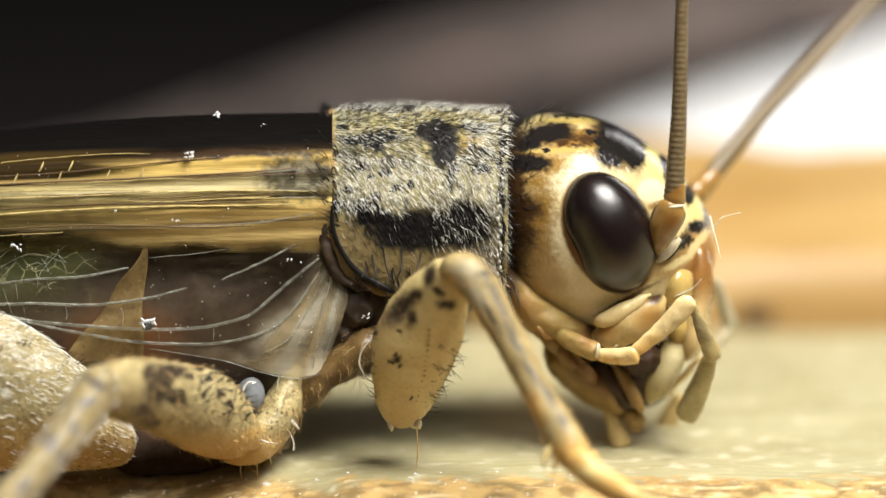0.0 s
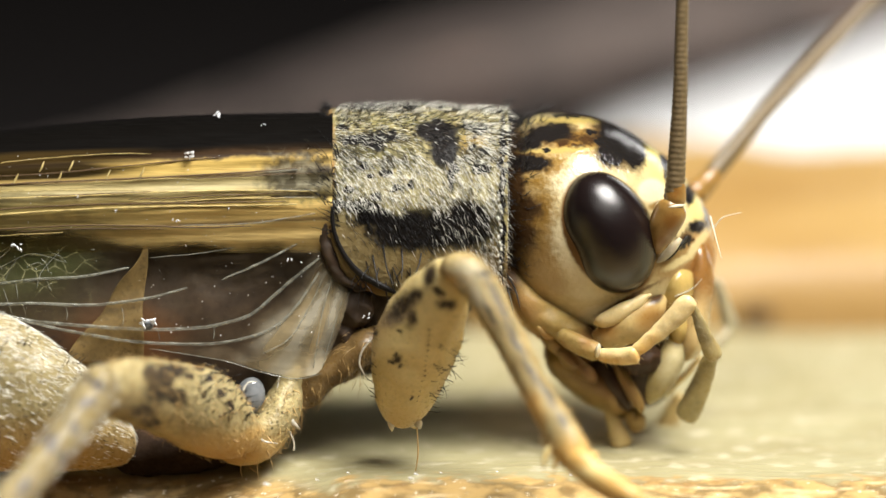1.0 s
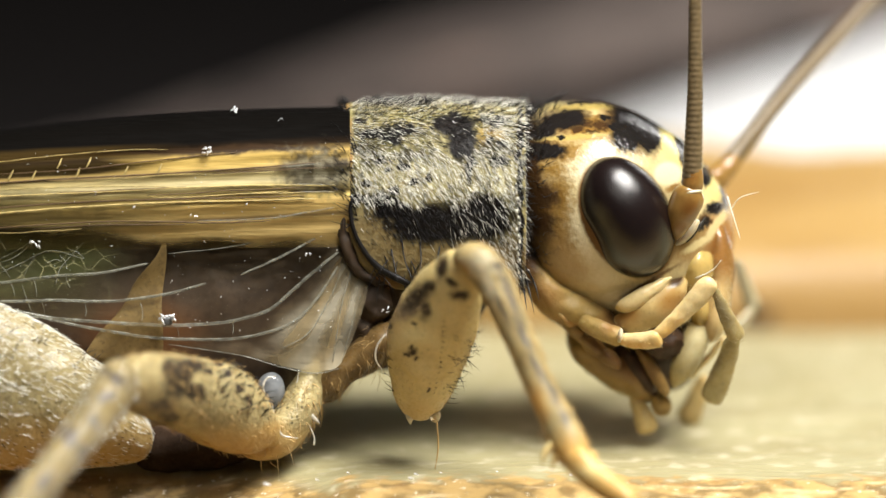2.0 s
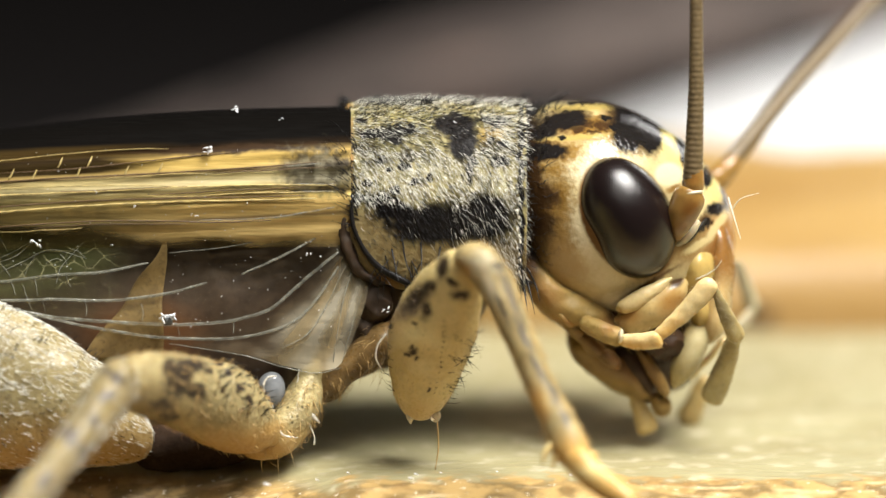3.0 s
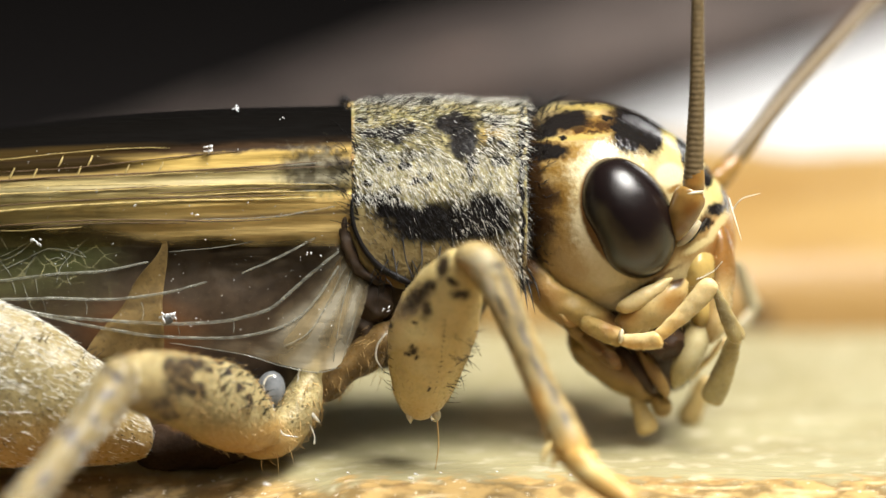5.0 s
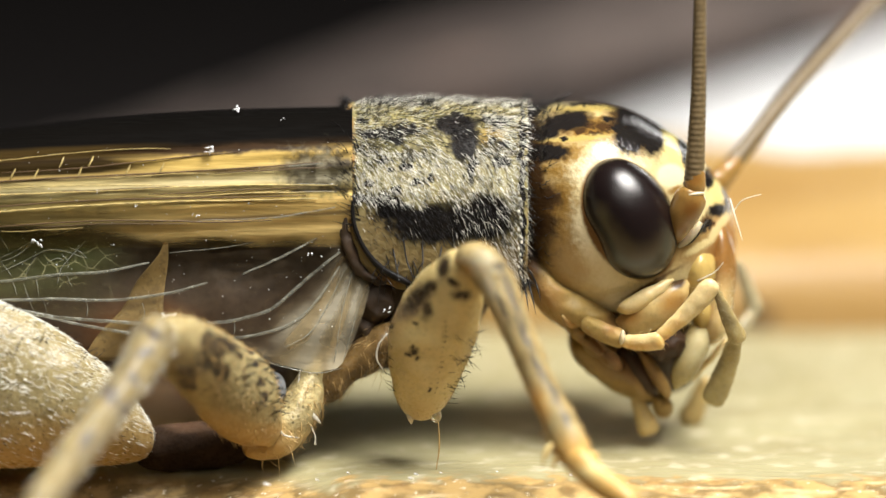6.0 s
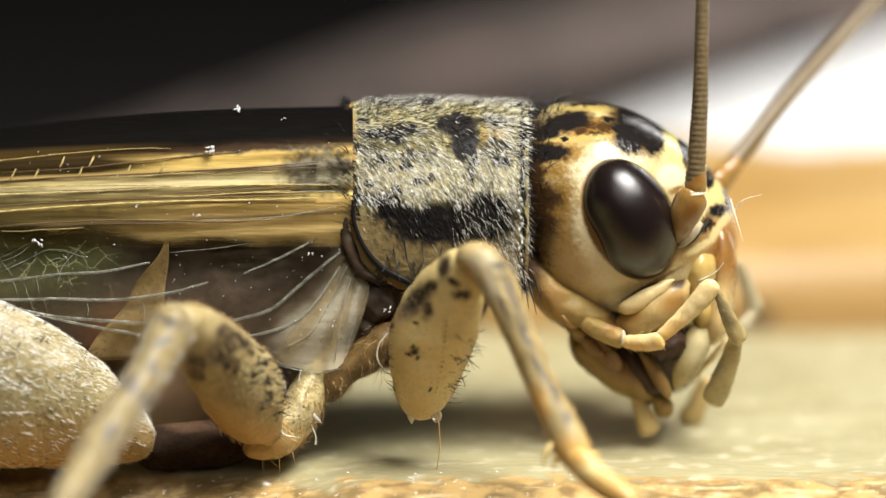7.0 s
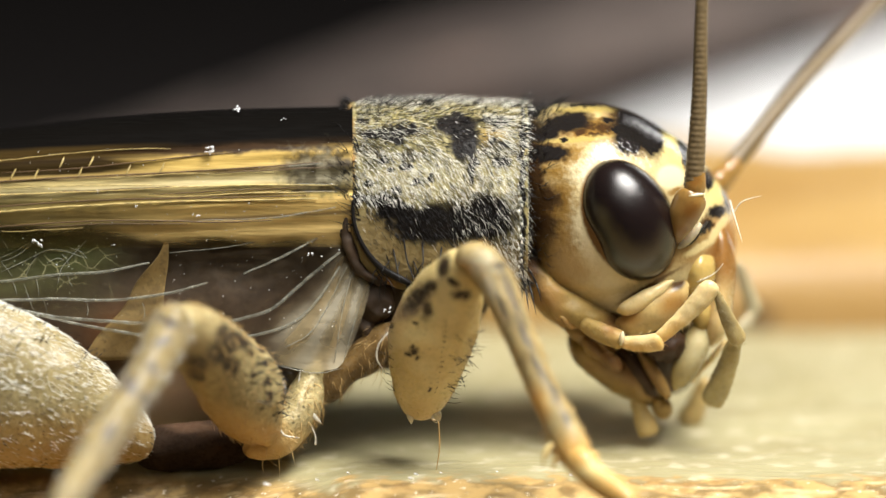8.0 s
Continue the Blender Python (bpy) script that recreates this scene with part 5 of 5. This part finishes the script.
part("shin", limb([(-960, 350, 54, 10, 10), (-955, 380, 58, 40, 36), (-930, 470, 70, 34, 30), (-880, 650, 84, 28, 26), (-830, 800, 96, 26, 24), (-815, 836, 100, 8, 8)], 6, 16, wander=2), mat_tibia, hindleg, "pale hind shin")

# ---- dust, glint flecks and drops on the insect ----
rng = random.Random(5)


def crumb(x, y, d, r, n):
    return merge(*[egg(x + rng.uniform(-r, r), y + rng.uniform(-r, r) * 0.6, d + rng.uniform(0, r), r * rng.uniform(0.2, 0.55), r * rng.uniform(0.08, 0.22), r * 0.3, rng.uniform(0, 180), 6, 8, 1.5, rng.random() * 9) for _ in range(n)])


for x, y, d, r, n in ((370, 264, 4, 10, 9), (297, 563, 24, 13, 12), (416, 191, -110, 9, 5), (346, 380, 18, 6, 4), (64, 430, 8, 9, 6), (546, 448, 8, 6, 4), (238, 364, 20, 5, 3), (500, 150 + 60, -40, 4, 3), (684, 547, 16, 7, 5), (808, 216, -40, 4, 3), (826, 372, 16, 3, 3), (600, 440, 16, 3, 3), (430, 372, 18, 3, 2), (170, 338, 20, 5, 3)):
    part("dust_speck", crumb(x, y, d, r, n), mat_dust_glint, cricket, "white dust speck", kind="stuff")
# White flecks: some are dust, the rest imitate tiny specular glints.
fleck_rng = random.Random(8)
flecks = []
for i in range(150):
    x, y = fleck_rng.uniform(0, 600), fleck_rng.uniform(250, 600)
    if y > 540 + 0.12 * x:
        continue
    r = fleck_rng.uniform(0.35, 0.8) * (1.6 if i % 9 == 0 else 1)
    d = flank(x, y, 5) if y < 405 else skin_depth(x, y) + 7
    flecks.append(egg(x, y, d, r * fleck_rng.uniform(0.8, 2.2), r, r, fleck_rng.uniform(0, 180), 5, 7))
part("dust", merge(*flecks), mat_dust_glint, cricket, "fine white dust and painted glints scattered over the wings", kind="stuff")
part("droplet", egg(298, 566, 24, 9, 8, 7, 0, 10, 14), mat_bead, cricket, "glinting droplet on the wing")
part("droplet", egg(770, 738, 40, 9, 9, 8, 0, 12, 16), mat_water, cricket, "clear water droplet")
part("droplet", egg(478, 692, -4, 27, 36, 22, 12, 16, 22), mat_bead, cricket, "milky bead of liquid at the hip")
part("hanging_hair", limb([(774, 744, 44, 1.4, 1.4), (776, 790, 46, 1.5, 1.5), (770, 832, 48, 0.6, 0.6)], 6, 6), mat_hair_gold, cricket, "thin golden hair hanging from the foreleg")


# White grains added where the board only sparkles with reflected light.
for x, y, r in ((847, 815, 2.2), (913, 832, 3.0), (735, 840, 2.6), (726, 848, 3.2), (780, 838, 1.8), (690, 818, 2.0), (880, 836, 1.8), (1010, 842, 2.0), (615, 838, 2.2), (1230, 812, 1.8), (470, 858, 4.0), (560, 850, 2.2)):
    d = (y - GROUND_ROW - 25) / math.sin(PITCH)
    g = part("glint_grain", merge(egg(x, y - 1, d, r * 1.2, r * 0.8, r, 20, 6, 8, 0.6, x), egg(x + r * 1.6, y, d, r * 0.5, r * 0.5, r * 0.6, 0, 6, 8)), mat_dust_glint, None, "white grains standing in for glints on the board")
    g.parent = board


knot = part("knot", egg(1338, 556, -1375, 34, 15, 12, 0, 14, 20, 3), mat_mouth_dark, None, "dark knot in the plank")
knot.parent = back_plank


def motions():
    """The cricket shuffles forward at 1.1 s; later the middle leg is drawn up."""
    def turned(ob, dx, dy, left, parent=None):
        rest = PIVOT[ob] - (PIVOT[parent] if parent else Vector((0, 0, 0)))
        m = Matrix.Rotation(-radians(left), 4, "Y")
        return Matrix.Translation(rest + Vector((dx * 1e-5, 0, -dy * 1e-5 / math.cos(PITCH)))) @ m

    def key(ob, parent, rows):
        walk(ob, [(t, turned(ob, dx, dy, left, parent)) for t, dx, dy, left in rows])

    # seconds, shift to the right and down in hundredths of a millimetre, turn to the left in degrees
    key(cricket, None, [(0, -37, 13, -0.3), (0.9, -36.5, 13, -0.3), (1.1, -35.5, 12.5, -0.3), (1.2, -2, 1.5, 0.2), (1.3, -1.5, 1.5, 0.35), (1.6, -1, 1.2, 0.3), (3.0, 0, 1, 0.1), (4.0, 0, 0, 0), (4.7, 0, 0, 0), (6.0, 1.5, 1.5, 0), (6.5, 2.5, 1, 0), (8, 2, 1.5, 0)])
    key(head, cricket, [(0, 0, 7, -1.7), (0.9, 0, 7, -1.7), (1.1, 0, 7, -1.6), (1.2, 2, 0, 0.6), (1.3, 0, -0.5, 0.2), (4.0, 0, 0, 0), (6.5, 1, 1, 0), (8, 0, 2.5, -0.1)])
    key(antenna, cricket, [(0, 1, 9.5, -0.8), (1.1, 1, 9, -0.8), (1.2, 1, -2, -0.2), (1.4, 0, -1, 0), (4, 0, 0, 0), (6, 0, 1, -0.6), (7, 1, 2.5, -1.0), (8, 0, 3, -1.0)])
    key(antenna2, cricket, [(0, -4, 10, -1.1), (1.1, -4, 9, -1.1), (1.2, 1, -2, -0.9), (1.4, 0, -1, -0.7), (4, 0, 0, -0.5), (7, 0, 2.5, -0.4), (8, 0, 3, -0.8)])
    key(foreleg, cricket, [(0, 3, 2, -1.7), (1.1, 3, 2, -1.6), (1.2, 0.5, 0.5, 0), (1.4, 0, 0, 0), (8, -1, -1, 0)])
    for limb_end in (foreshin, forefoot):
        key(limb_end, foreleg, [(0, 0, 0, 6.8), (1.1, 0, 0, 6.6), (1.2, 0, 0, 0), (1.4, 0, 0, 0), (8, 0, 0, 0)])
    key(midleg, cricket, [(0, 4, -1, 1.0), (1.1, 4, -1, 1.0), (1.2, 0, 0, 0), (4.7, 0, 0, 0), (5.8, 0, 0, -1.5), (5.9, -1, -2, -10), (6.0, -3, -4, -21), (6.1, -4, -5, -26.5), (6.3, -5, -6, -28.5), (8, -5, -6, -28.5)])
    key(midshin, midleg, [(0, 0, 0, -1), (1.1, 0, 0, -1), (1.2, 0, 0, 0), (4.7, 0, 0, 0), (5.8, 0, 0, 1), (5.9, 0, 0, 10), (6.0, 0, 0, 24), (6.1, 0, 0, 33), (6.3, 0, 0, 36), (8, 0, 0, 36)])
    key(hindleg, cricket, [(0, 6, 0, -0.4), (1.1, 6, 0, -0.4), (1.2, 0, 0, 0), (8, 0, 0, 0)])


motions()
